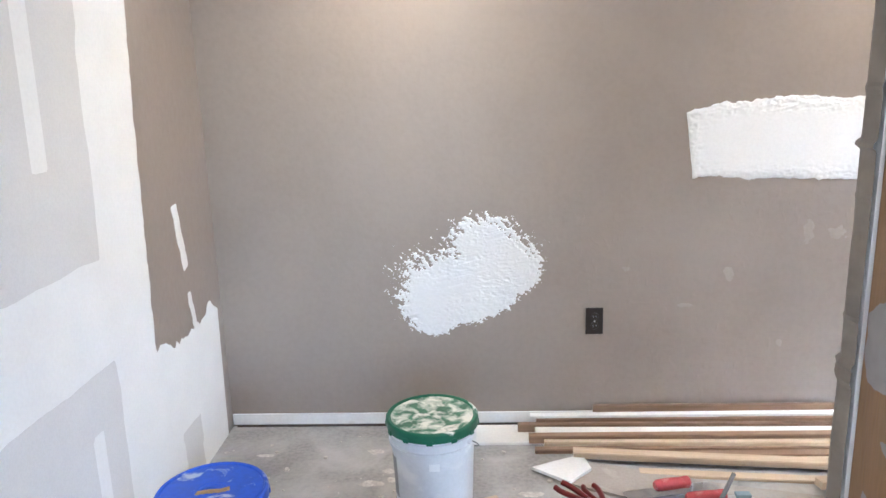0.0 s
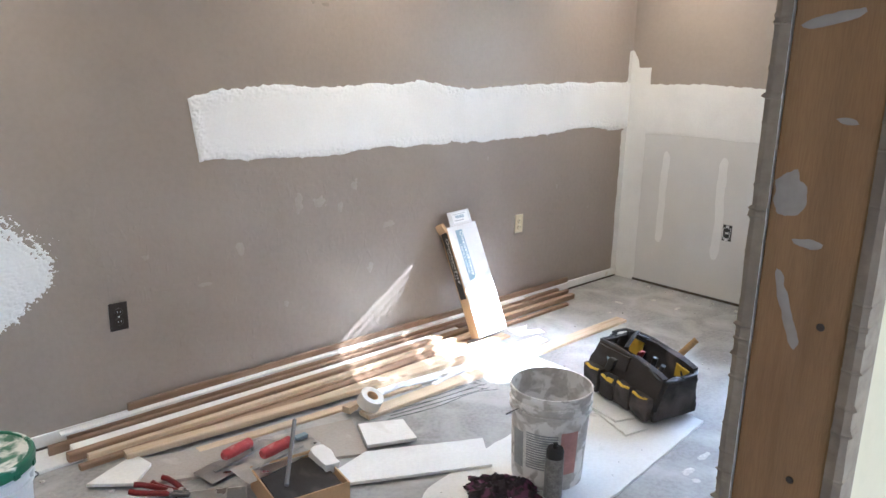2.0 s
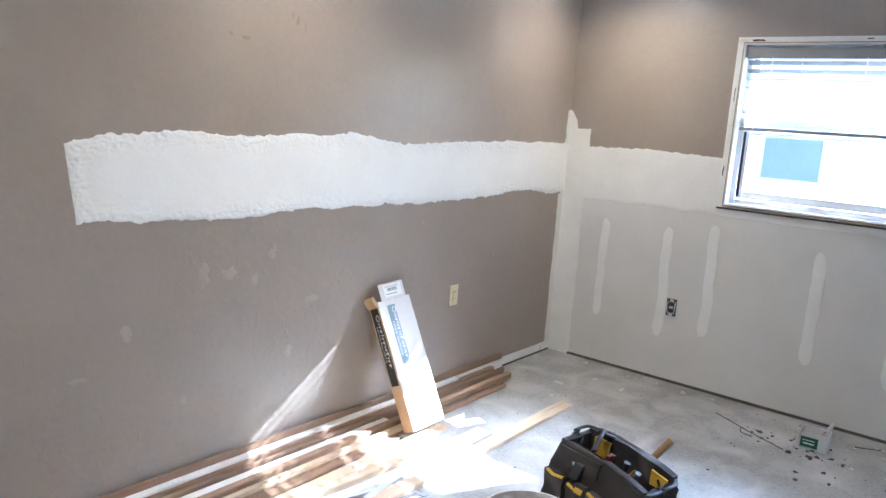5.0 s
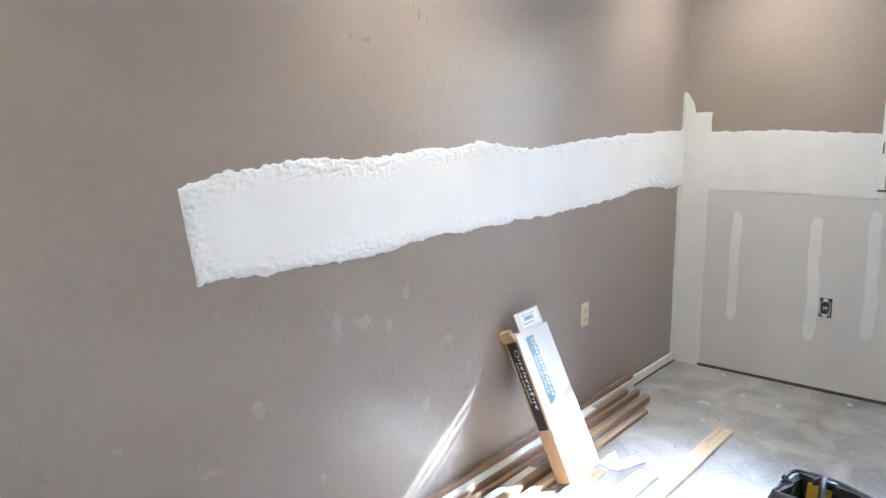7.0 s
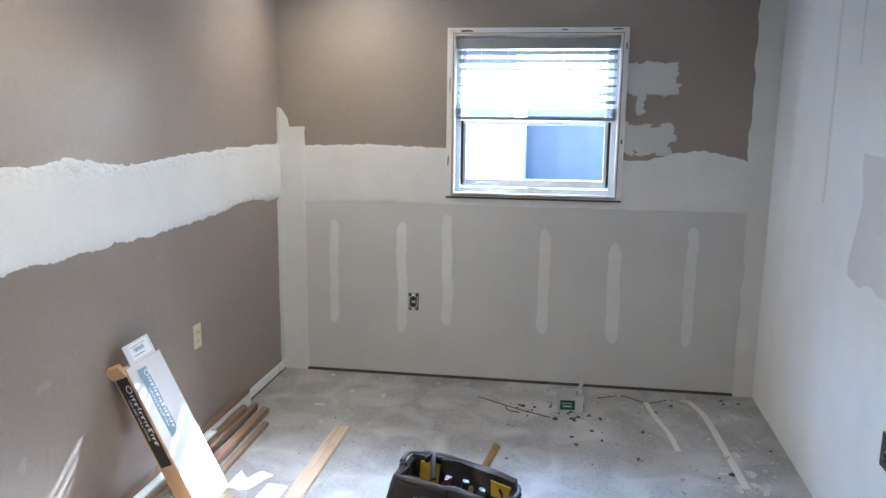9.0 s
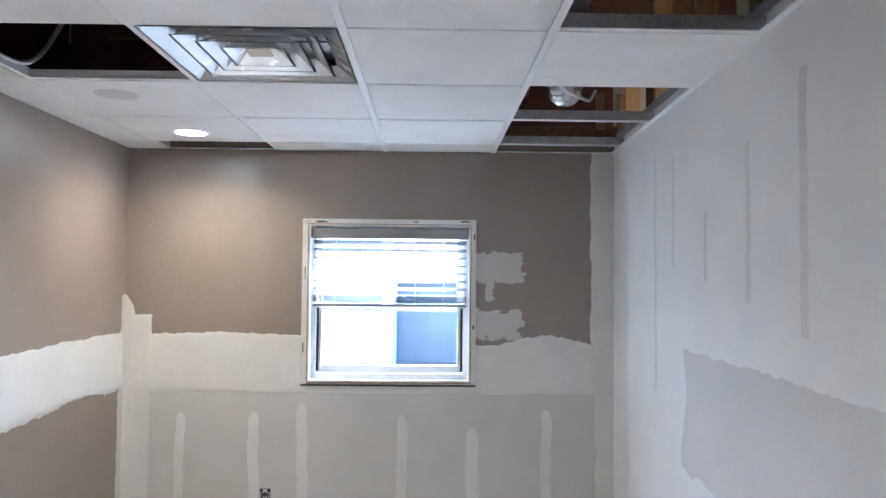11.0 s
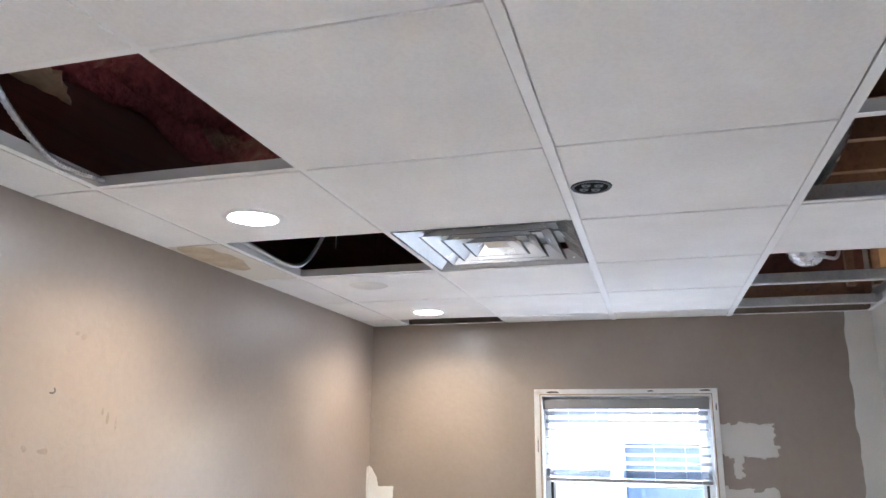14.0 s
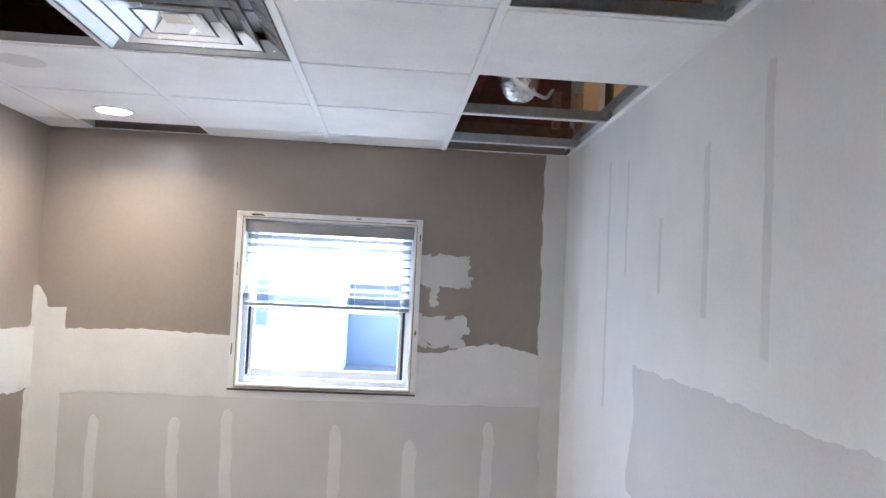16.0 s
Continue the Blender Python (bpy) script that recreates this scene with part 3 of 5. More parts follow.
skin("compound_band", on_east2, 0.48, 3.25, 1.02, 1.40, lambda u, v: east_band(u, v) if not (WY0 < u < WY1 and v > WZ0) else -1, 0.01, 0.001, THIN_COMPOUND, 0.0005, label="pale skimmed joint between drywall and taupe paint", category="compound", kind="structure")


def ne_strip(u, v):
    a = min(u - 3.095, 1.475 - v) + 0.006 * fbm(u, v, 18, 8.0)
    b = min(u - 3.19, 1.60 - v - (u - 3.25) * -1.2) + 0.02 * fbm(u, v, 22, 6.0)
    return max(a, b)


skin("corner_compound", lambda u, v, h: on_east(u, v, h + 0.0045), 3.06, 3.25, 0.0, 1.62, ne_strip, 0.008, 0.0012, THIN_COMPOUND, 0.0006, label="pale compound over the inside corner", category="compound", kind="structure")
skin("corner_compound_north", on_north, 4.17, 4.30, 0.0, 1.6, lambda u, v: max(min(u - 4.235 - 0.02 * (v > 1.05), 1.40 - v), min(u - 4.262, 1.585 - v)) + 0.008 * fbm(u, v, 20, 3.0), 0.008, 0.0012, THIN_COMPOUND, 0.0006, label="pale compound over the inside corner", category="compound", kind="structure")
skin("corner_compound_south_east", lambda u, v, h: on_east(u, v, h + 0.0045), 0.49, 0.68, 0.0, CEIL, lambda u, v: (0.625 if v > 1.1 else 0.60) - u + 0.012 * fbm(u, v, 9, 3.0), 0.010, 0.0012, THIN_COMPOUND, 0.0006, label="pale compound over the inside corner", category="compound", kind="structure")
for y, z0, z1, w in ((2.926, 0.30, 0.945, 0.030), (2.512, 0.27, 0.94, 0.034), (2.243, 0.32, 0.985, 0.036), (1.683, 0.30, 0.92, 0.036), (1.290, 0.285, 0.84, 0.042), (0.876, 0.27, 0.965, 0.034)):
    skin("compound_stripe", lambda u, v, h: on_east(u, v, h + 0.004), y - 0.08, y + 0.08, z0 - 0.04, z1 + 0.04, lambda u, v: w * 0.85 - math.hypot(u - y - 0.010 * fbm(0, v, 4, y), 0.5 * max(0.0, z0 + 0.06 - v, v - z1 + 0.06)) + 0.005 * fbm(u, v, 16, y), 0.008, 0.0008, THIN_COMPOUND, label="pale vertical compound stripe over drywall screws", category="compound", group="compound stripes", kind="structure")
for y0, y1, z0, z1, sd in ((1.01, 1.30, 1.665, 1.845, 2.0), (1.02, 1.30, 1.35, 1.515, 7.0), (1.175, 1.205, 1.58, 1.68, 4.0), (1.30, 1.36, 1.02, 1.07, 3.0)):
    skin("plaster_dab", lambda u, v, h: on_east(u, v, h + 0.001), y0 - 0.05, y1 + 0.02, z0 - 0.04, z1 + 0.04, lambda u, v: (min(u - y0, y1 - u, v - z0, z1 - v) + 0.028 * fbm(u, v, 12, sd) + 0.016 * fbm(u * 0.5, v, 55, sd) + 0.008 * fbm(u * 0.6, v, 130, sd)) if u < WY0 - 0.004 or v < WZ0 - 0.004 else -1, 0.0045, 0.0012, DRYWALL, 0.0012, label="smeared white plaster beside the window", category="plaster patch", group="plaster dabs", kind="structure")

# west wall: compound over all but a strip of taupe beside the corner
WEST_EDGE = [(0.0, 2.60), (0.55, 2.60), (0.70, 2.612), (1.0, 2.63), (1.38, 2.655), (1.73, 2.69), (2.4, 2.74)]


def west_coat(u, v):
    a = lerp_line(WEST_EDGE, v) - u + 0.008 * fbm(u, v, 22, 2.0)
    low = 0.57 + 0.05 * math.exp(-((u - 2.66) / 0.05) ** 2) + 0.05 * math.exp(-((u - 3.12) / 0.05) ** 2) + 0.02 * fbm(u, 0, 20, 6.0)
    b = min(low - v + 0.015 * fbm(u, v, 30, 9.0), 3.20 - 0.04 * (0.5 - v) - u)
    return max(a, b)


skin("compound_coat", on_west, 0.9, 3.25, 0.0, CEIL, west_coat, 0.012, 0.002, COMPOUND, 0.0008, label="broad white compound coat on drywall", category="compound", kind="structure")
for cy, z0, z1, w in ((2.905, 0.81, 1.06, 0.026), (2.88, 0.54, 0.72, 0.018)):
    skin("plaster_dab", on_west, cy - 0.1, cy + 0.1, z0 - 0.03, z1 + 0.03, lambda u, v: min(w - abs(u - cy - (0.94 - v) * 0.22), v - z0, z1 - v) + 0.008 * fbm(u, v, 30, z0), 0.006, 0.002, COMPOUND, 0.001, label="short white plaster dab on taupe paint", category="plaster patch", group="plaster dabs", kind="structure")


def on_west2(u, v, h):
    return on_west(u, v, h + 0.0035)


skin("drywall_bare", on_west2, 0.9, 2.5, 0.95, CEIL, lambda u, v: min(2.325 + 0.05 * (v - 1) - u + 0.015 * fbm(u, v, 5, 2.0), v - 1.0 + 0.008 * fbm(u, v, 7), max(abs(u - 2.10 - 0.03 * (v - 1.3)) - 0.035, 1.28 - v)), 0.012, 0.0004, SANDED, label="bare grey drywall between white compound", category="drywall", group="bare drywall", kind="structure")
skin("drywall_bare", on_west2, 0.9, 2.45, 0.0, 0.75, lambda u, v: min(2.33 - u + 0.01 * fbm(u, v, 6), 0.69 - v + 0.010 * fbm(u, v, 7), max(abs(u - 2.18) - 0.03, v - 0.52)), 0.012, 0.0004, SANDED, label="bare grey drywall between white compound", category="drywall", group="bare drywall", kind="structure")
skin("drywall_bare", on_west2, 2.65, 3.0, 0.0, 0.35, rect_field(2.73, 2.90, -1, 0.23, 0.015, 12), 0.01, 0.0004, SANDED, label="bare grey drywall between white compound", category="drywall", group="bare drywall", kind="structure")

# south partition: grey paper low down and in gaps between the coats
skin("drywall_bare", on_south, 0.2, SOUTH_LEN, 0.02, 1.6, lambda u, v: min(u - 1.25 - 0.12 * fbm(0, v, 2.0, 1), 1.425 - v + 0.012 * fbm(u, v, 9, 2.0) + 0.006 * fbm(u, v, 40, 3.0), v - 0.95 + 0.06 * fbm(u, v, 3, 5.0)), 0.012, 0.0004, SANDED, label="bare grey drywall under a ragged coat", category="drywall", group="bare drywall", kind="structure")
for u_, z0, z1, w in ((2.30, 1.55, 2.25, 0.022), (1.935, 1.63, 2.12, 0.020), (1.55, 1.69, 1.95, 0.016), (0.88, 1.2, 2.25, 0.018), (1.15, 1.75, 2.2, 0.012)):
    skin("drywall_bare", on_south, u_ - 0.06, u_ + 0.06, z0 - 0.03, z1 + 0.03, lambda u, v: min(w - abs(u - u_ - 0.01 * fbm(0, v, 5, u_)), 0.6 * (v - z0), 0.2 * (z1 - v)) + 0.003 * fbm(u, v, 30), 0.006, 0.0003, THIN_COMPOUND, label="bare grey drywall streak between coats", category="drywall", group="bare drywall streaks", kind="structure")
skin("compound_coat", lambda u, v, h: on_south(u, v, h + 0.001), 0.0, 0.42, 0.0, CEIL, lambda u, v: 0.36 - u + 0.03 * fbm(u, v * 0.3, 7, 1), 0.014, 0.001, COMPOUND, 0.0004, label="white compound near the inside corner", category="compound", kind="structure")

# ragged plaster edge, dabs and nail holes on the stud end
for side, h in ((-0.0064, 0.012), (-THICK + 0.0064, 0.010)):
    bm = bmesh.new()
    nz = 1800
    rows = []
    for k in range(nz):
        z = 0.0 + 3.0 * k / nz
        spike = 0.009 * max(0, fbm(z, side, 130, 3.0) - 0.22) * (1.0 if z > 1.06 else 0.1) + 0.001 * fbm(z, 0, 12, 5.0)
        out = 1.0 if side > -0.05 else -1.0
        rows.append([bm.verts.new(p) for p in ((-SOUTH_LEN - 0.002 - spike * 0.5, side - out * 0.007, z), (-SOUTH_LEN - 0.004 - spike * 0.5, side + out * 0.002, z), (-SOUTH_LEN - 0.002 - spike * 0.3, side + out * (0.0075 + spike), z), (-SOUTH_LEN + 0.03, side + out * 0.0072, z))])
    for a, b in zip(rows, rows[1:]):
        for q in range(3):
            bm.faces.new((a[q], a[q + 1], b[q + 1], b[q]))
    bmesh.ops.recalc_face_normals(bm, faces=bm.faces)
    part("plaster_edge", bm, EDGE, south, "ragged plaster edge", smooth=False)


def on_jamb(u, v, h):
    return (-SOUTH_LEN + 0.0005 - h, u, v)


for cu, cz, wu, wz, tilt in ((-0.045, 1.52, 0.024, 0.0045, -0.2), (-0.030, 1.375, 0.013, 0.020, 0.0), (-0.042, 1.27, 0.005, 0.035, 0.35), (-0.05, 1.335, 0.012, 0.004, 0.0), (-0.020, 1.055, 0.02, 0.008, 0.0), (-0.07, 1.44, 0.010, 0.003, 0.1)):
    skin("plaster_dab", on_jamb, cu - 0.05, cu + 0.05, cz - 0.08, cz + 0.08, lambda u, v: 0.02 * (1 - math.hypot((u - cu - tilt * (v - cz)) / wu, (v - cz - tilt * (u - cu)) / wz)) + 0.008 * fbm(u, v, 60, cz), 0.003, 0.001, GREY_BOARD, parent=south, label="dried grey plaster smear")
for cu, cz in ((-0.072, 1.265), (-0.066, 1.115)):
    part("nail_hole", lathe([(0.0, 0.0012), (0.003, 0.001), (0.0036, 0.0)], 12, Matrix.Translation((-SOUTH_LEN + 0.0005, cu, cz)) @ Matrix.Rotation(radians(-90), 4, "Y")), DARK_DEBRIS, south, "dark nail hole")

# ---- trim ----
solid("baseboard", boxes((WEST + 0.004, NORTH - 0.012, 0.012, EAST - 0.01, NORTH - 0.001, 0.062), bevel=0.003), WHITE, label="narrow chipped white strip along the wall foot", category="baseboard", kind="structure")
solid("gap_strip", boxes((WEST + 0.02, NORTH - 0.010, 0.0, EAST - 0.02, NORTH - 0.002, 0.012), (EAST - 0.006, 0.5, 0.0, EAST + 0.0005, NORTH - 0.02, 0.016)), DARK_DEBRIS, label="dark gap under the drywall", category="gap", kind="structure")

# ---- window ----
win = thing("window_1", Matrix.Identity(4), label="white vinyl sash window with a half-raised blind", category="window", kind="structure")


def ring(x0, x1, y0, y1, z0, z1, w, wb=None, wt=None):
    wb, wt = wb or w, wt or w
    return [(x0, y0, z0, x1, y0 + w, z1), (x0, y1 - w, z0, x1, y1, z1), (x0, y0 + w, z0, x1, y1 - w, z0 + wb), (x0, y0 + w, z1 - wt, x1, y1 - w, z1)]


part("painted_surround", boxes((EAST - 0.012, 1.276, 1.094, EAST - 0.001, WY0, 2.024), (EAST - 0.012, WY1, 1.094, EAST - 0.001, 2.258, 2.024), (EAST - 0.012, WY0, WZ1, EAST - 0.001, WY1, 2.024), bevel=0.002), WHITE, win, "chipped white painted surround")
part("gap_line", boxes(*ring(EAST - 0.0135, EAST - 0.0122, WY0 - 0.0045, WY1 + 0.0045, WZ0 - 0.006, WZ1 + 0.005, 0.0045)), PUTTY, win, "brown bare edge between surround and reveal")
part("gap_line", boxes((EAST - 0.012, 1.276, 1.084, EAST - 0.001, 2.258, 1.0935)), DARK_DEBRIS, win, "dark gap under the window")
for y, z, w, h in ((1.34, 2.014, 0.030, 0.004), (1.62, 2.012, 0.018, 0.003), (2.15, 2.008, 0.040, 0.005), (1.288, 1.93, 0.004, 0.02), (2.246, 1.30, 0.004, 0.03), (1.29, 1.42, 0.005, 0.014), (2.24, 1.72, 0.003, 0.04)):
    part("chip", prism([(-w, -h), (w * 0.6, -h), (w, 0.2 * h), (0.2 * w, h), (-0.7 * w, 0.6 * h)], 0.0, 0.0008, ragged=0.004, seed=y), DARK_DEBRIS, win, "chipped dark spot in the paint").matrix_local = Matrix.Translation((EAST - 0.0122, y, z)) @ Matrix(((0, 0, -1, 0), (1, 0, 0, 0), (0, 1, 0, 0), (0, 0, 0, 1)))
part("jamb_liner", boxes(*ring(EAST - 0.010, EAST + 0.10, WY0 - 0.0015, WY1 + 0.0015, WZ0 - 0.002, WZ1 + 0.002, 0.010)), WHITE, win, "chipped white timber reveal")
part("window_frame", boxes(*ring(EAST + 0.055, EAST + 0.135, WY0 + 0.008, WY1 - 0.008, WZ0 + 0.008, WZ1 - 0.008, 0.030, 0.028), bevel=0.003), VINYL, win, "white vinyl frame")
part("upper_sash", boxes(*ring(EAST + 0.10, EAST + 0.128, WY0 + 0.038, WY1 - 0.038, 1.50, WZ1 - 0.038, 0.028), bevel=0.003), VINYL, win)
sash = part("lower_sash", boxes(*ring(EAST + 0.068, EAST + 0.096, WY0 + 0.040, WY1 - 0.040, WZ0 + 0.04, 1.535, 0.030, 0.045, 0.032), bevel=0.003), VINYL, win)
part("track", boxes((EAST + 0.062, WY0 + 0.0385, 1.16, EAST + 0.067, WY0 + 0.052, 1.52), (EAST + 0.062, WY1 - 0.052, 1.16, EAST + 0.067, WY1 - 0.0385, 1.52)), BLACK, win, "dark side track")
part("latch", boxes((EAST + 0.055, 1.74, 1.135, EAST + 0.0675, 1.80, 1.150), bevel=0.003), VINYL, win)
for nm, x, z0, z1 in (("pane", EAST + 0.082, 1.19, 1.505), ("pane", EAST + 0.114, 1.525, 1.93)):
    p = part(nm, boxes((x, WY0 + 0.066, z0, x + 0.004, WY1 - 0.066, z1)), GLASS, win)
    p.visible_shadow = False
part("sill_scrap", boxes((EAST - 0.018, 1.955, 1.1085, EAST + 0.035, 2.165, 1.120), bevel=0.002), WHITE, win, "loose white trim scrap on the sill")
blind = thing("window_blind", Matrix.Identity(4), label="half-raised white slatted window blind", category="blind")
part("headrail", boxes((EAST + 0.008, WY0 + 0.012, 1.915, EAST + 0.050, WY1 - 0.012, 1.972), bevel=0.003), SLAT, blind)


def slat(z, tilt, dy=0.0):
    bm = bmesh.new()
    n = 8
    rows = []
    for k in range(n + 1):
        a = (k / n - 0.5) * 0.040
        crown = 0.003 * (1 - (2 * k / n - 1) ** 2)
        rows.append([bm.verts.new((a, y, crown)) for y in (WY0 + 0.022, WY1 - 0.022)])
    for a, b in zip(rows, rows[1:]):
        bm.faces.new((a[0], b[0], b[1], a[1]))
    bmesh.ops.solidify(bm, geom=list(bm.faces), thickness=0.0022)
    bm.transform(Matrix.Translation((EAST + 0.030, dy, z)) @ Matrix.Rotation(radians(tilt), 4, "Y"))
    return bm


for k, lean in enumerate((34, 30, 16, 14, 17, 25, 30)):
    part("slat", slat(1.893 - 0.044 * k, lean), SLAT, blind, smooth=True)
for k in range(8):
    part("slat", slat(1.592 - 0.0055 * k, 0), SLAT, blind, smooth=True)
part("bottom_rail", boxes((EAST + 0.006, WY0 + 0.022, 1.528, EAST + 0.054, WY1 - 0.022, 1.545), bevel=0.004), SLAT, blind)
for y in (1.46, 1.62, 1.92, 2.07):
    part("cord", tube([(EAST + 0.004, y, 1.92), (EAST + 0.004, y, 1.54)], 0.0012, 6), WHITE, blind)
part("pull_cord", tube(arc_points([(EAST + 0.003, 1.385, 1.92), (EAST + 0.002, 1.387, 1.7), (EAST + 0.003, 1.384, 1.50)], 8), 0.0014, 6), WHITE, blind)

# ---- outside ----
solid("roof_eave", boxes((4.46, -0.6, 2.56, 5.44, 4.4, 2.68)), OUT_WHITE, label="overhanging eave above the window outside", category="eave", kind="structure")
solid("ground", boxes((4.46, -60, -0.5, 120, 60, -0.10)), OUT_GROUND, label="pale sunlit gravel ground outside", category="ground", kind="structure")


def shed(name, x, y0, y1, h, wall, label):
    ob = thing(name, Matrix.Translation((x, 0, -0.1)), label=label, category="building")
    part("wall", boxes((0, y0, 0, 5, y1, h)), wall, ob)
    part("roof", boxes((-0.3, y0 - 0.2, h, 5.3, y1 + 0.2, h + 0.18)), OUT_PALE, ob)
    n = int((y1 - y0) / 0.6)
    for k in range(n):
        part("rib", boxes((-0.03, y0 + 0.6 * k + 0.25, 0, -0.002, y0 + 0.6 * k + 0.30, h)), wall, ob)
    for yy in (y0 + 0.8, y0 + 2.4):
        w = part("window", boxes((-0.06, yy, 1.0, -0.031, yy + 0.9, 1.8)), OUT_PALE, ob)
        part("pane", boxes((-0.07, yy + 0.08, 1.08, -0.061, yy + 0.82, 1.72)), OUT_BLUE, w)
    return ob


shed("storage_shed", 16.0, -4.0, 2.7, 1.7, OUT_BLUE, "blue ribbed metal building across the yard")
shed("neighbouring_house", 11.0, 2.25, 9.0, 4.0, OUT_WHITE, "white clad house across the sunlit yard")

# ---- electrical ----


def outlet(name, m, plate, face, label, dark=False):
    ob = thing(name, m, label=label, category="outlet")
    part("cover_plate", boxes((-0.036, -0.006, -0.058, 0.036, 0.0, 0.058), bevel=0.003), plate, ob)
    for z in (-0.02, 0.02):
        part("socket", lathe([(0.0, 0.0105), (0.0145, 0.0105), (0.0165, 0.0085), (0.0165, 0.002)], 20, Matrix.Translation((0, 0, z)) @ Matrix.Rotation(radians(90), 4, "X")), face, ob)
        for x in (-0.006, 0.006):
            part("slot", boxes((x - 0.0012, -0.0113, z - 0.003, x + 0.0012, -0.0106, z + 0.005)), INK_BLACK if not dark else INK_GREY, ob)
    part("screw", lathe([(0.0, 0.008), (0.003, 0.0078), (0.0036, 0.006)], 12, Matrix.Rotation(radians(90), 4, "X")), STEEL, ob)
    return ob


outlet("outlet", pose(0.787, NORTH - 0.001, 0.468), BROWN_PLASTIC, BROWN_PLASTIC, "dark brown outlet on a taupe wall", True)
outlet("outlet", pose(3.193, NORTH - 0.001, 0.530), IVORY, IVORY, "ivory outlet with a cover plate on a taupe wall")
outlet("outlet", SOUTH_M @ pose(-1.77, 0.001, 0.495, 0, 0, 180), BROWN_PLASTIC, BROWN_PLASTIC, "dark outlet on a white drywall partition", True)
box_e = thing("outlet_box", pose(EAST - 0.004, 2.443, 0.461, 0, 0, -90), label="uncovered outlet in an open wall box", category="outlet")
part("box", boxes((-0.030, -0.0015, -0.052, 0.030, 0.0, 0.052)), INK_BLACK, box_e)
part("yoke", boxes((-0.011, -0.006, -0.050, 0.011, -0.002, 0.050), bevel=0.001), STEEL, box_e)
for z in (-0.02, 0.02):
    part("socket", lathe([(0.0, 0.012), (0.013, 0.012), (0.015, 0.004)], 18, Matrix.Translation((0, 0, z)) @ Matrix.Rotation(radians(90), 4, "X")), BLACK, box_e)
for x in (-0.022, 0.022):
    part("wire", tube(arc_points([(x, -0.002, 0.035), (x * 1.1, -0.012, 0.01), (x, -0.010, -0.02), (x * 0.8, -0.003, -0.042)], 6), 0.002, 6), WHITE, box_e)
    for z in (0.03, -0.03):
        part("screw", lathe([(0, 0.008), (0.003, 0.0075), (0.003, 0.003)], 10, Matrix.Translation((x * 0.5, 0, z)) @ Matrix.Rotation(radians(90), 4, "X")), STEEL, box_e)
solid("wall_screw", tube(arc_points([(1.80, NORTH + 0.004, 1.882), (1.80, NORTH - 0.014, 1.881), (1.80, NORTH - 0.018, 1.889), (1.80, NORTH - 0.014, 1.895)], 5), 0.002, 8), DARK_STEEL, label="bare steel screw sticking out of taupe paint", category="screw")

# ---- ceiling fixtures ----
for x, y in DOWNLIGHTS:
    dl = thing("downlight", pose(x, y, CEIL - 0.004), label="lit round recessed downlight in a ceiling tile", category="downlight", group="downlights")
    part("trim", lathe([(0.072, -0.004), (0.078, -0.007), (0.088, -0.006), (0.094, -0.001), (0.094, 0.0)], 40), GRID, dl, smooth=True)
    part("lens", lathe([(0.0, -0.0055), (0.05, -0.0055), (0.074, -0.0045), (0.074, 0.0)], 40), LENS, dl, "glowing diffuser", smooth=True)
cover = thing("ceiling_cover_plate", pose(3.05, 2.79, CEIL - 0.004), label="unlit round cover plate in a ceiling tile", category="cover plate")
part("plate", lathe([(0.0, -0.006), (0.07, -0.005), (0.085, 0.0)], 36), LENS_OFF, cover, smooth=True)
jb = thing("ceiling_box", pose(1.93, 1.725, CEIL - 0.004), label="open round electrical box cut into a tile", category="electrical box")
# flat black disc painted as the shade inside; rim and knockouts blackened too
part("opening", lathe([(0.0, -0.0012), (0.052, -0.0012), (0.054, 0.0)], 32), RECESS_SHADE, jb)
part("rim", lathe([(0.044, -0.0015), (0.046, -0.004), (0.051, -0.004), (0.052, -0.0015)], 32), BLACK, jb)
for x, y in ((-0.02, 0.012), (0.02, -0.01), (0.012, 0.02), (-0.012, -0.02)):
    part("knockout", lathe([(0.004, -0.0015), (0.005, -0.004), (0.011, -0.004), (0.012, -0.0015)], 16, Matrix.Translation((x, y, 0))), BLACK, jb)

vent = thing("ceiling_vent", pose((2.23 + 2.84) / 2, (1.795 + 2.41) / 2, CEIL), label="square louvred steel ceiling air diffuser", category="air vent")


def louvre(r_out, r_in, z_lo, z_hi):
    bm = bmesh.new()
    o = [bm.verts.new((sx * r_out, sy * r_out, z_lo)) for sx, sy in ((-1, -1), (1, -1), (1, 1), (-1, 1))]
    i = [bm.verts.new((sx * r_in, sy * r_in, z_hi)) for sx, sy in ((-1, -1), (1, -1), (1, 1), (-1, 1))]
    f = [bm.verts.new((sx * (r_out + 0.008), sy * (r_out + 0.008), z_lo)) for sx, sy in ((-1, -1), (1, -1), (1, 1), (-1, 1))]
    for k in range(4):
        j = (k + 1) % 4
        bm.faces.new((o[k], o[j], i[j], i[k]))
        bm.faces.new((f[k], f[j], o[j], o[k]))
    bmesh.ops.solidify(bm, geom=list(bm.faces), thickness=0.0015)
    return bm


part("frame", louvre(0.288, 0.226, -0.003, 0.040), VENT, vent, "bright steel frame")
for r in (0.215, 0.155, 0.095):
    part("louvre", louvre(r, r - 0.055, -0.002, 0.045), VENT, vent, "bright angled steel louvre")
part("centre_plate", boxes((-0.04, -0.04, 0.012, 0.04, 0.04, 0.015), bevel=0.001), VENT, vent)
part("backing", boxes((-0.262, -0.262, 0.075, 0.262, 0.262, 0.08)), ZINC, vent)
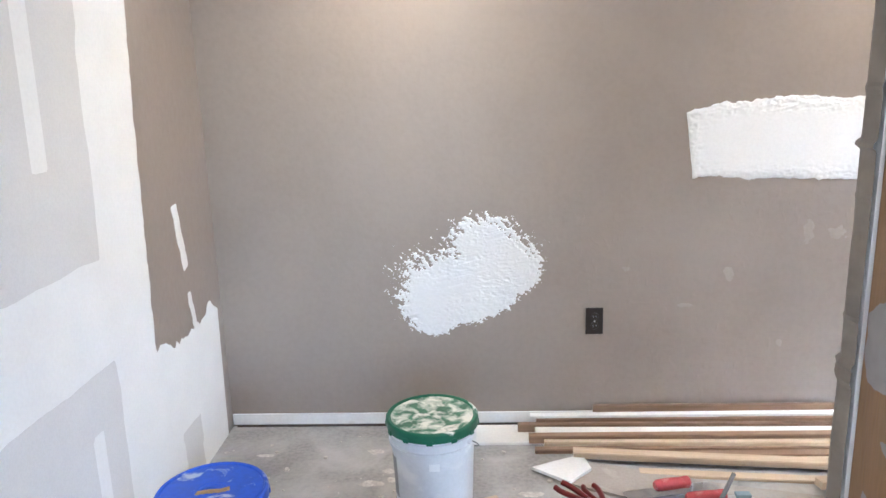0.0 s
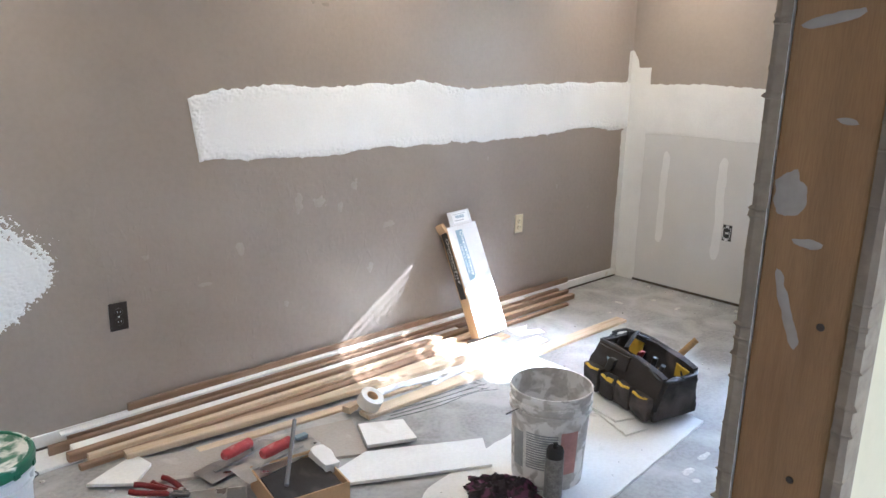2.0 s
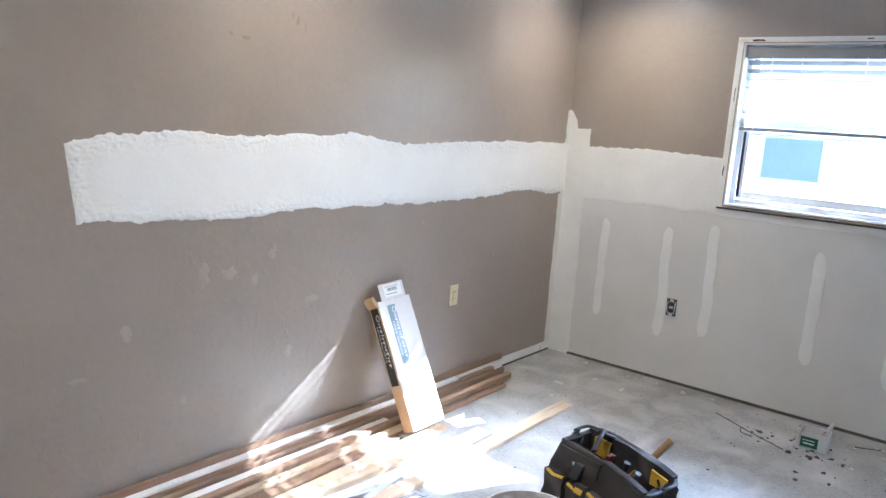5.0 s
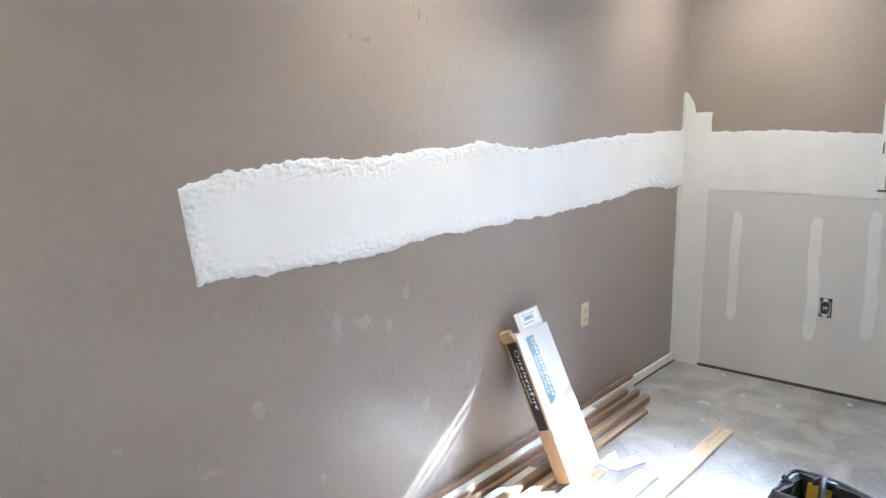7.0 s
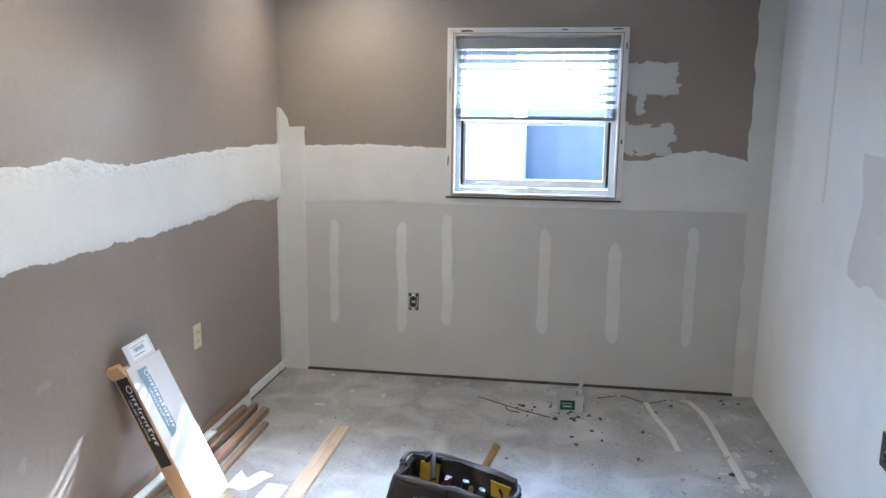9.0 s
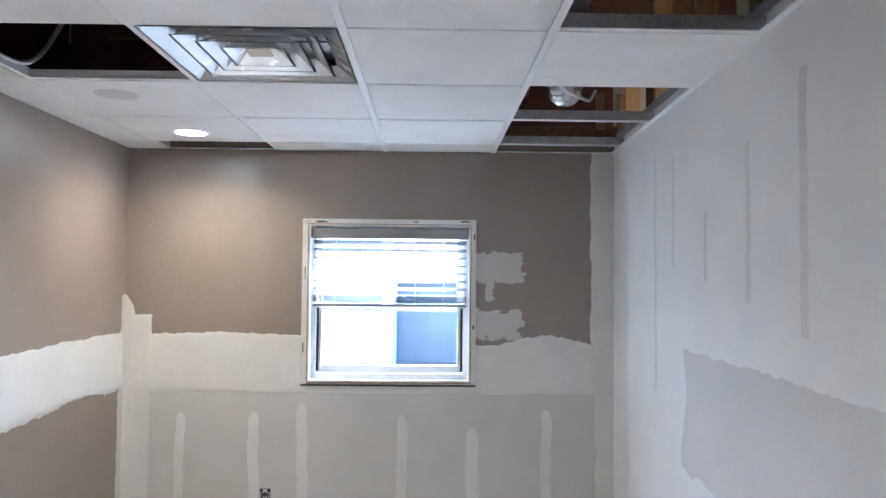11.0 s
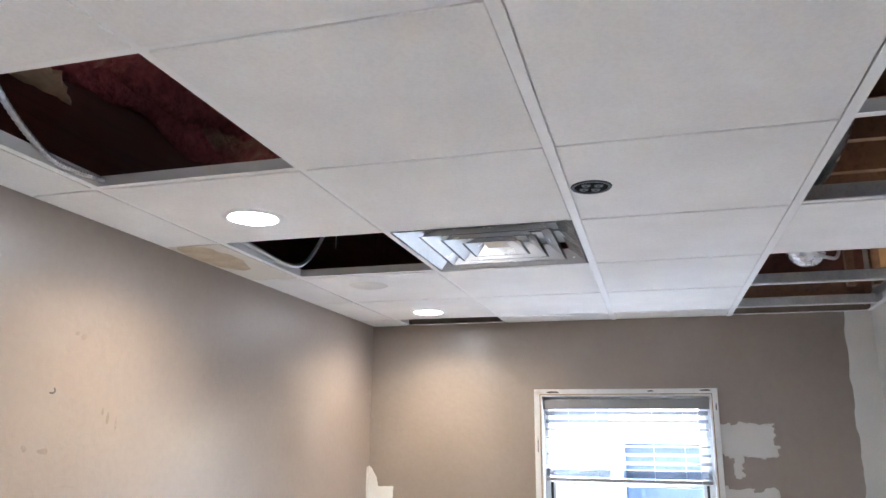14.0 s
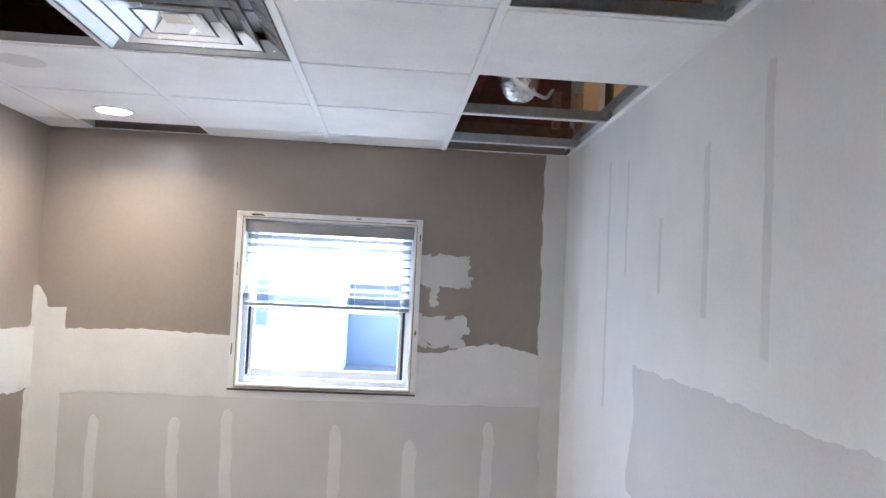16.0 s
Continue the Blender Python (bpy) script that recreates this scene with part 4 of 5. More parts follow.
part("brace", boxes((-0.25, -0.006, 0.046, 0.25, 0.006, 0.05), (-0.006, -0.25, 0.051, 0.006, 0.25, 0.054)), DARK_STEEL, vent)

# ---- above the open tiles ----


def conduit(name, ctrl, r, material, label, n=40, ridges=0.12, segs=8):
    return solid(name, tube(arc_points(ctrl, n), r, segs, ridges), material, label=label, category="conduit" if r < 0.03 else "duct")


conduit("flexible_conduit", [(1.05, 2.85, 2.93), (1.15, 2.96, 2.62), (1.40, 3.00, 2.445), (1.62, 3.0, 2.436), (1.9, 2.98, 2.440), (2.15, 2.96, 2.440), (2.4, 2.99, 2.44), (2.75, 2.97, 2.45), (2.9, 2.9, 2.7)], 0.0085, ZINC, "flexible metal conduit hanging over an open ceiling cell")
conduit("flexible_conduit", [(2.7, 1.15, 2.93), (3.1, 1.05, 2.56), (3.6, 0.8, 2.55), (4.2, 0.62, 2.75)], 0.008, WHITE, "pale cable looping above the open ceiling", ridges=0.0)
conduit("flexible_conduit", [(1.45, 1.16, 2.52), (1.65, 1.02, 2.56), (1.75, 0.90, 2.60), (1.78, 0.86, 2.62)], 0.011, ZINC, "flexible metal conduit entering a junction box")
conduit("flexible_duct", [(1.55, 1.12, 2.95), (1.75, 1.115, 2.72), (2.1, 1.11, 2.60), (2.45, 1.09, 2.60), (2.75, 1.04, 2.70), (2.95, 0.95, 2.95)], 0.062, FOIL, "crinkled foil flexible duct above the ceiling", 14, 0.06, 20)
conduit("flexible_duct", [(3.42, 1.05, 2.95), (3.48, 0.98, 2.72), (3.62, 0.90, 2.60), (3.85, 0.84, 2.75), (3.95, 0.8, 2.98)], 0.075, FOIL, "crinkled foil flexible duct above the ceiling", 14, 0.06, 20)
solid("duct_wrap", tube(arc_points([(0.9, 2.5, 2.72), (1.3, 2.5, 2.64), (1.75, 2.52, 2.72), (2.0, 2.5, 2.95)], 10), 0.11, 16, 0.03), FOIL, label="foil-wrapped duct beside an open ceiling cell", category="duct")
jbx = thing("junction_box", pose(1.83, 0.80, 2.64), label="grey steel junction box above the open ceiling", category="junction box")
part("body", boxes((-0.06, -0.05, -0.025, 0.06, 0.05, 0.025), bevel=0.006), ZINC, jbx)
part("lid", boxes((-0.055, -0.045, -0.0285, 0.055, 0.045, -0.0255), bevel=0.001), STEEL, jbx)
part("connector", tube([(-0.06, 0, 0), (-0.095, 0.02, 0)], 0.014, 12), ZINC, jbx)
part("strap", boxes((-0.02, -0.05, 0.0255, 0.02, 0.05, 0.32)), DARK_STEEL, jbx)
solid("hanger_wire", tube([(2.52, 2.72, 2.96), (2.53, 2.72, 2.45)], 0.0015, 6), ZINC, label="thin steel hanger wire above the ceiling", category="wire")
solid("threaded_rod", tube([(1.25, 2.72, 2.93), (1.50, 2.66, 2.72)], 0.006, 8), ZINC, label="bright steel rod above an open ceiling cell", category="rod")
solid("insulation_paper", prism([(1.05, 2.98), (1.45, 3.02), (1.6, 3.12), (1.1, 3.16)], 2.66, 2.672, ragged=0.02), PAPER, label="torn brown paper on the insulation", category="paper")

# ---- pails ----


def pail(name, x, y, turn, kind, label):
    ob = thing(name, pose(x, y, 0, 0, 0, turn), label=label, category="bucket", group="plaster pails")
    skin_mat = PAIL_DUSTY if kind == "open" else PAIL
    outer = [(0.0, 0.0), (0.122, 0.0), (0.128, 0.004), (0.130, 0.02), (0.141, 0.285), (0.150, 0.287), (0.150, 0.297), (0.143, 0.299), (0.143, 0.318), (0.1505, 0.320), (0.1505, 0.328), (0.144, 0.330), (0.1445, 0.352), (0.149, 0.354), (0.149, 0.366)]
    if kind == "open":
        outer += [(0.143, 0.366), (0.141, 0.28), (0.128, 0.05), (0.0, 0.045)]
    else:
        outer += [(0.0, 0.366)]
    part("body", lathe(outer, 56), skin_mat, ob, smooth=True)
    if kind == "open":
        part("residue", lathe([(0.0, 0.06), (0.05, 0.063), (0.125, 0.052)], 32), COMPOUND, ob, "dried white plaster inside", smooth=True)
    else:
        lid_mat = GREEN if kind == "green" else BLUE
        part("lid", lathe([(0.150, 0.338), (0.1555, 0.340), (0.157, 0.352), (0.1565, 0.370), (0.152, 0.375), (0.146, 0.374), (0.143, 0.369), (0.0, 0.3695)], 56), lid_mat, ob, "snap-on lid smeared with plaster", smooth=True)
        inner = GREEN_DUSTY if kind == "green" else BLUE
        rings = [(0.140, 0.3696), (0.139, 0.3712), (0.130, 0.3712)]
        for r in (0.045, 0.032, 0.02):
            rings += [(r + 0.003, 0.3712), (r + 0.0015, 0.3725), (r - 0.0015, 0.3725), (r - 0.003, 0.3712)]
        part("lid_panel", lathe(rings + [(0.0, 0.3712)], 48), inner, ob, "ringed lid centre under dried plaster", smooth=True)
        for k in range(12):
            a = 2 * math.pi * k / 12
            part("lid_tab", boxes((-0.010, -0.0025, 0.336, 0.010, 0.0025, 0.352), bevel=0.001, m=Matrix.Rotation(a, 4, "Z") @ Matrix.Translation((0, 0.157, 0))), lid_mat, ob)
    pts = [(0.150 * math.cos(a), 0.150 * math.sin(a) * 1.0, 0.31 - 0.13 * math.sin(a) * 0.9) for a in np.linspace(0.0, math.pi, 22)]
    pts = [(p[0] * 1.03, p[1] * 1.05 + 0.004, p[2]) for p in pts]
    part("handle", tube(pts, 0.0022, 8), DARK_STEEL, ob, "bent wire handle")
    for s in (-1, 1):
        part("handle_boss", lathe([(0.0, 0.010), (0.010, 0.009), (0.013, 0.0)], 16, Matrix.Translation((s * 0.145, 0, 0.31)) @ Matrix.Rotation(radians(90 * s), 4, "Y")), skin_mat, ob)
    return ob


def curved_print(ob, name, a0, a1, z0, z1, material, label=""):
    """A printed field wrapped on a pail's side."""
    bm = bmesh.new()
    n = 12
    rows = []
    for k in range(n + 1):
        a = radians(a0 + (a1 - a0) * k / n)
        rows.append([bm.verts.new(((0.1306 + 0.041 * z) * math.cos(a), (0.1306 + 0.041 * z) * math.sin(a), z)) for z in (z0, z1)])
    for a, b in zip(rows, rows[1:]):
        bm.faces.new((a[0], b[0], b[1], a[1]))
    part(name, bm, material, ob, label, smooth=True)


gp = pail("bucket", 0.140, 2.595, -30, "green", "white plaster bucket with a green lid on concrete")
curved_print(gp, "printed_label", 225, 242, 0.10, 0.25, INK_GREY, "dark printed lettering block")
curved_print(gp, "sticker", 298, 312, 0.235, 0.262, COMPOUND, "small white smear")
bp = pail("bucket", -0.455, 2.130, 20, "blue", "white plaster bucket with a splashed blue lid")
part("mud_smear", prism([(-0.045, -0.012), (0.05, -0.02), (0.052, -0.002), (-0.04, 0.006)], 0.3714, 0.374, ragged=0.006), PUTTY, bp, "dried ochre smear")
pail("bucket", 0.012, 1.885, 60, "blue", "white plaster bucket with a splashed blue lid")
op = pail("bucket", 1.800, 1.855, -6, "open", "open dusty bucket with plaster residue on drywall sheet")
for k in range(15):
    curved_print(op, "print_line", 190, 238, 0.09 + 0.0095 * k, 0.0955 + 0.0095 * k, INK_GREY)
curved_print(op, "warning_panel", 242, 270, 0.075, 0.24, INK_RED, "faded red warning panel")
curved_print(op, "print_block", 162, 184, 0.08, 0.22, INK_GREY, "worn grey printed panel")

# ---- lumber along the wall ----


def plank(x0, y0, x1, y1, w, h, z, material, label, category="board", lift=0.0, tilt=0.0):
    a, b = Vector((x0, y0, z)), Vector((x1, y1, z + lift))
    length = (b - a).length
    bm = bmesh.new()
    n = max(2, int(length / 0.25))
    rows = []
    for k in range(n + 1):
        bow = 0.006 * math.sin(math.pi * k / n) * (1 if (x0 * 100) % 2 > 1 else -1)
        x = -length / 2 + length * k / n
        rows.append([bm.verts.new((x, bow + sy * w / 2, h * sz)) for sy, sz in ((-1, 0), (1, 0), (1, 1), (-1, 1))])
    for p, q in zip(rows, rows[1:]):
        for k in range(4):
            bm.faces.new((p[k], p[(k + 1) % 4], q[(k + 1) % 4], q[k]))
    bm.faces.new(rows[0][::-1])
    bm.faces.new(rows[-1])
    bmesh.ops.recalc_face_normals(bm, faces=bm.faces)
    long_edges = [e for e in bm.edges if abs((e.verts[0].co - e.verts[1].co).normalized().x) > 0.9]
    bmesh.ops.bevel(bm, geom=long_edges, offset=min(0.003, h * 0.2), segments=2, affect="EDGES")
    m = Matrix.Translation((a + b) / 2) @ (b - a).to_track_quat("X", "Z").to_matrix().to_4x4() @ Matrix.Rotation(radians(tilt), 4, "X")
    return solid(name_of(category), bm, material, m, label=label, category=category, group="lumber along the wall")


def name_of(category):
    return category.replace(" ", "_")


T_BROWN = "long dark brown trim board on the concrete floor"
T_PINE = "pale pine board lying on the concrete floor"
T_WHITE = "long white painted trim board on the floor"
plank(0.275, 3.140, 0.95, 3.135, 0.160, 0.012, 0.0, WHITE_BOARD, "wide white board under other trim", "trim board")
plank(0.80, 3.228, 3.70, 3.228, 0.018, 0.062, 0.0, WHITE_BOARD, T_WHITE, "trim board")
plank(0.785, 3.232, 3.70, 3.232, 0.014, 0.034, 0.0625, BROWN, "dark brown trim on edge against the wall", "trim board")
plank(0.54, 3.195, 3.55, 3.190, 0.026, 0.045, 0.0125, BROWN, T_BROWN, "trim board")
plank(0.515, 3.197, 3.20, 3.192, 0.034, 0.012, 0.058, WHITE_BOARD, T_WHITE, "trim board")
plank(0.46, 3.158, 3.60, 3.150, 0.020, 0.040, 0.0125, BROWN, T_BROWN, "trim board", tilt=5)
plank(0.53, 3.112, 2.55, 3.100, 0.056, 0.030, 0.0125, WHITE_BOARD, T_WHITE, "trim board")
plank(0.50, 3.066, 3.57, 3.085, 0.034, 0.034, 0.0125, BROWN, T_BROWN, "trim board", tilt=4)
plank(0.56, 3.030, 2.60, 3.020, 0.030, 0.036, 0.0, PINE, T_PINE, "trim board")
plank(0.52, 3.000, 3.45, 3.035, 0.030, 0.020, 0.0, BROWN, T_BROWN, "trim board", tilt=3)
plank(0.95, 2.965, 2.50, 2.985, 0.045, 0.014, 0.0, BROWN, T_BROWN, "trim board")
plank(1.40, 2.905, 2.75, 2.920, 0.065, 0.012, 0.0, PINE, T_PINE)
plank(0.665, 2.945, 2.45, 2.775, 0.050, 0.026, 0.016, PINE, "pale knotty pine batten lying across other boards", "batten")
plank(0.90, 2.840, 1.95, 2.745, 0.045, 0.012, 0.0, PINE, T_PINE)
plank(1.75, 2.810, 2.86, 2.745, 0.090, 0.014, 0.0, WHITE_BOARD, "pale board lying in the sun", "board")
plank(1.56, 2.655, 3.475, 2.645, 0.075, 0.018, 0.0, PINE, "long pale board with a squared end")
plank(2.65, 3.118, 3.35, 3.122, 0.030, 0.010, 0.0, ZINC, "short galvanised steel track on the floor", "metal track")
for k, (x, y, a) in enumerate(((1.78, 2.72, 6), (1.95, 2.74, -14), (2.1, 2.70, 10))):
    solid("shim", boxes((-0.12, -0.014, 0.0, 0.12, 0.014, 0.004), bevel=0.001), OUT_PALE, pose(x, y, 0.044 - 0.012 * k if k < 1 else 0.0165, 0, 0, a), label="thin pale metal strip lying on boards", category="metal strip", group="metal strips")
solid("plastic_scrap", prism([(2.80, 2.86), (2.95, 2.80), (2.98, 2.86), (2.90, 2.90), (2.97, 2.95), (2.82, 2.96)], 0.0, 0.006, ragged=0.01), COMPOUND, label="torn pale scrap beside the carton", category="scrap")

# ---- sheet offcuts ----


def sheet(poly, z, h, material, label, ragged=0.004, seed=0):
    return solid("drywall_offcut", prism(poly, z, z + h, ragged=ragged, seed=seed), material, label=label, category="offcut", group="offcuts on the floor")


sheet([(2.635, 1.667), (1.90, 1.60), (1.10, 1.60), (1.20, 1.95), (1.39, 2.063), (1.784, 2.125), (2.10, 2.15), (2.66, 2.06)], 0.0, 0.010, WHITE_BOARD, "large white drywall offcut on the concrete", 0.006, 1)
sheet([(2.37, 2.09), (2.255, 1.81), (2.38, 1.785), (2.60, 1.96), (2.55, 2.12)], 0.010, 0.010, WHITE_BOARD, "white drywall offcut lying on another", 0.005, 2)
sheet([(2.36, 2.13), (2.31, 1.90), (2.40, 1.86), (2.62, 2.02), (2.58, 2.14)], 0.020, 0.010, WHITE_BOARD, "small white drywall offcut on a stack", 0.005, 3)
sheet([(0.93, 2.30), (1.204, 2.36), (1.37, 2.395), (1.787, 2.172), (1.67, 2.012), (1.187, 2.262), (0.95, 2.20)], 0.0105, 0.011, WHITE_BOARD, "long white drywall strip on the floor", 0.004, 4)
sheet([(1.476, 2.587), (1.645, 2.50), (1.586, 2.342), (1.40, 2.424)], 0.011, 0.014, WHITE_BOARD, "small square white tile offcut", 0.001, 5)
sheet([(0.67, 2.93), (1.20, 2.74), (1.50, 2.665), (1.378, 2.396), (1.17, 2.50), (0.63, 2.75)], 0.0, 0.011, GREY_BOARD, "grey-brown board offcut on the concrete", 0.003, 6)
sheet([(0.495, 2.85), (0.70, 2.945), (0.72, 2.84), (0.625, 2.745)], 0.0115, 0.012, WHITE_BOARD, "white board corner offcut on the floor", 0.002, 7)

# ---- tile carton leaning on the wall ----
carton = thing("tile_carton", Matrix.Translation((2.645, 2.918, 0.044)) @ Matrix.Rotation(radians(-5), 4, "Z") @ Matrix.Rotation(radians(-4.5), 4, "Y") @ Matrix.Rotation(radians(-24), 4, "X") @ Matrix.Diagonal((0.88, 0.74, 1.04, 1)), label="open ceiling-tile carton leaning against the wall", category="carton")
part("front_panel", boxes((-0.115, -0.003, 0.0, 0.115, 0.0, 0.60), bevel=0.001), CARTON, carton, "white printed card front")
part("side_panel", boxes((-0.118, 0.0, 0.0, -0.115, 0.095, 0.60)), KRAFT, carton, "kraft card side")
part("side_panel", boxes((0.112, 0.0, 0.0, 0.115, 0.095, 0.60)), KRAFT, carton, "kraft card side")
part("back_panel", boxes((-0.115, 0.092, 0.0, 0.112, 0.095, 0.60)), KRAFT, carton, "kraft card back")
part("bottom_panel", boxes((-0.112, 0.001, 0.001, 0.111, 0.091, 0.004)), KRAFT, carton, "kraft card base")
flap = part("top_flap", boxes((-0.085, -0.0055, 0.601, 0.088, -0.0035, 0.675)), CARTON, carton, "raised white flap")
part("address_label", boxes((-0.055, -0.0064, 0.612, 0.070, -0.0058, 0.668)), INK_WHITE, flap, "white bar-code label")
for k in range(9):
    part("label_bar", boxes((-0.030 + 0.0075 * k, -0.0071, 0.636, -0.026 + 0.0075 * k + 0.001 * (k % 3), -0.0066, 0.652)), INK_BLUE, flap)
part("label_line", boxes((-0.045, -0.0071, 0.622, 0.03, -0.0066, 0.626), (-0.045, -0.0071, 0.657, 0.055, -0.0066, 0.660)), INK_GREY, flap)
part("side_flap", boxes((-0.02, 0.0, 0.0, 0.0, 0.09, 0.05), m=Matrix.Translation((-0.108, 0.003, 0.585)) @ Matrix.Rotation(radians(-25), 4, "Y")), KRAFT, carton, "bent kraft flap")
part("printed_panel", boxes((-0.060, -0.0046, 0.300, -0.006, -0.0034, 0.575)), INK_BLUE, carton, "blue-grey printed panel")
part("printed_side", boxes((-0.1195, 0.012, 0.215, -0.1184, 0.083, 0.590)), INK_BLACK, carton, "black printed side panel")


def lettering(words, size, m, material, parent, name):
    cu = bpy.data.curves.new(name, "FONT")
    cu.body, cu.size, cu.extrude = words, size, 0.0002
    tmp = bpy.data.objects.new(name, cu)
    scene.collection.objects.link(tmp)
    bpy.context.view_layer.update()
    me = bpy.data.meshes.new_from_object(tmp.evaluated_get(bpy.context.evaluated_depsgraph_get()))
    bpy.data.objects.remove(tmp)
    me.transform(m)
    me.materials.clear()
    me.materials.append(material)
    ob = new(name, me)
    ob.parent = parent
    return ob


# words run down the panels; the maker's mark is a plain ring and bars
DOWN = Matrix.Rotation(radians(90), 4, "Y")
FRONT = Matrix.Translation((-0.052, -0.0050, 0.50)) @ DOWN @ Matrix.Rotation(radians(90), 4, "X")
lettering("CEILING SOLUTIONS", 0.017, FRONT, INK_WHITE, carton, "printed_words")


def mark(m, length, h):
    bm = lathe([(h * 0.62, 0.0), (h * 0.62, 0.0006), (h * 0.46, 0.0006), (h * 0.46, 0.0)], 20, m @ Matrix.Translation((h * 0.6, h * 0.45, 0)))
    x = h * 1.5
    k = 0
    while x < length:
        w = h * (0.30 + 0.22 * ((k * 7) % 3))
        tall = h * (1.0 if k in (3, 8) else 0.68)
        bm_box(bm, x, 0, 0.0, x + w * 0.55, tall, 0.0006, m=m)
        bm_box(bm, x, tall * 0.75, 0.0, x + w, tall, 0.0005, m=m)
        x += w + h * 0.16
        k += 1
    return bm


part("maker_mark", mark(Matrix.Translation((-0.030, -0.0048, 0.565)) @ DOWN @ Matrix.Rotation(radians(90), 4, "X"), 0.235, 0.021), INK_WHITE, carton, "white ring-and-bar maker's mark")
SIDE = Matrix.Translation((-0.1198, 0.046, 0.545)) @ Matrix.Rotation(radians(-90), 4, "Z") @ DOWN @ Matrix.Rotation(radians(90), 4, "X")
part("maker_mark", mark(SIDE, 0.25, 0.026), INK_WHITE, carton, "white ring-and-bar maker's mark")
lettering("CEILING SOLUTIONS", 0.018, SIDE @ Matrix.Translation((0.05, -0.024, 0)), INK_WHITE, carton, "printed_words")

# ---- tool bag ----
BAG_M = Matrix.Translation((2.585, 1.965, 0.030)) @ Matrix.Rotation(radians(-104), 4, "Z") @ Matrix.Diagonal((1, 1, 0.92, 1))
bag = thing("tool_bag", BAG_M, label="black and grey open tool bag with yellow trim", category="tool bag")


def cloth_box(x0, y0, z0, x1, y1, z1, puff=0.012, seed=0.0, bevel=0.02):
    bm = bm_box(bmesh.new(), x0, y0, z0, x1, y1, z1)
    bmesh.ops.subdivide_edges(bm, edges=list(bm.edges), cuts=6, use_grid_fill=True)
    c = Vector(((x0 + x1) / 2, (y0 + y1) / 2, (z0 + z1) / 2))
    for v in bm.verts:
        p = v.co
        q = Vector(((p.x - c.x) / (x1 - x0) * 2, (p.y - c.y) / (y1 - y0) * 2, (p.z - c.z) / (z1 - z0) * 2))
        v.co = c + (p - c) * (1 - 0.035 * (q.length - 1)) + puff * fbm(p.x * 3, p.y * 3 + p.z * 4, 3.0, seed) * Vector((q.x, q.y, 0.4 * q.z))
    return bm


# local x: along the bag; local y: towards the doorway is negative
part("base", cloth_box(-0.225, -0.125, 0.0, 0.225, 0.125, 0.05, 0.004, 1.0), NYLON, bag, smooth=True)
part("front_wall", cloth_box(-0.222, -0.125, 0.03, 0.222, -0.095, 0.245, 0.012, 2.0), NYLON_GREY, bag, "worn grey-brown front panel", smooth=True)
part("back_wall", cloth_box(-0.222, 0.095, 0.03, 0.222, 0.125, 0.265, 0.012, 3.0), NYLON, bag, smooth=True)
part("end_wall", cloth_box(-0.230, -0.105, 0.03, -0.200, 0.105, 0.250, 0.01, 4.0), NYLON, bag, smooth=True)
part("end_wall", cloth_box(0.200, -0.105, 0.03, 0.230, 0.105, 0.225, 0.01, 5.0), NYLON, bag, smooth=True)
part("lining", boxes((-0.2, -0.095, 0.051, 0.2, 0.095, 0.09)), INK_BLACK, bag)
part("rim", tube(arc_points([(-0.215, -0.112, 0.245), (-0.1, -0.118, 0.242), (0.1, -0.118, 0.238), (0.215, -0.11, 0.225), (0.225, 0.0, 0.222), (0.215, 0.112, 0.245), (0.0, 0.118, 0.262), (-0.215, 0.112, 0.265), (-0.228, 0.0, 0.258), (-0.215, -0.112, 0.245)], 8), 0.008, 8), BLACK, bag, "stiff black rim", smooth=True)
for k, (x, w, h) in enumerate(((-0.155, 0.10, 0.13), (-0.045, 0.09, 0.12), (0.055, 0.09, 0.125), (0.160, 0.10, 0.12))):
    pk = part("pocket", cloth_box(x - w / 2, -0.158, 0.012, x + w / 2, -0.122, h, 0.010, 6.0 + k), NYLON if k != 1 else NYLON_GREY, bag, smooth=True)
    part("binding", tube([(x - w / 2 + 0.008, -0.157, h - 0.002), (x, -0.163, h - 0.006), (x + w / 2 - 0.008, -0.157, h - 0.002)], 0.006, 8), YELLOW, pk, "yellow pocket binding", smooth=True)
part("strap", boxes((-0.05, -0.166, 0.095, 0.015, -0.157, 0.145), bevel=0.003), BLACK, bag)
part("buckle", boxes((-0.036, -0.172, 0.108, 0.0, -0.166, 0.128), bevel=0.002), YELLOW, bag, "yellow buckle")
part("badge", boxes((-0.145, -0.134, 0.165, -0.105, -0.128, 0.195), bevel=0.001), INK_BLUE, bag, "pale woven badge")
part("tool_holster", boxes((-0.095, -0.150, 0.14, -0.055, -0.126, 0.205), bevel=0.005), BLACK, bag)
part("flap", cloth_box(-0.20, -0.135, 0.165, 0.02, -0.122, 0.235, 0.008, 12.0), NYLON_GREY, bag, smooth=True)
part("handle", tube(arc_points([(-0.10, 0.112, 0.255), (-0.13, 0.06, 0.292), (-0.12, -0.01, 0.300), (-0.10, -0.05, 0.285), (-0.07, -0.1, 0.25)], 10), 0.011, 10), BLACK, bag, "padded black carry handle", smooth=True)
part("yellow_pocket", boxes((-0.235, -0.05, 0.09, -0.228, 0.05, 0.22), bevel=0.002), YELLOW, bag, "yellow end pocket")
part("yellow_pocket", boxes((0.12, 0.085, 0.16, 0.20, 0.094, 0.235), bevel=0.002), YELLOW, bag, "yellow inner pocket")
part("yellow_pocket", boxes((-0.18, 0.085, 0.16, -0.10, 0.094, 0.245), bevel=0.002), YELLOW, bag, "yellow inner pocket")
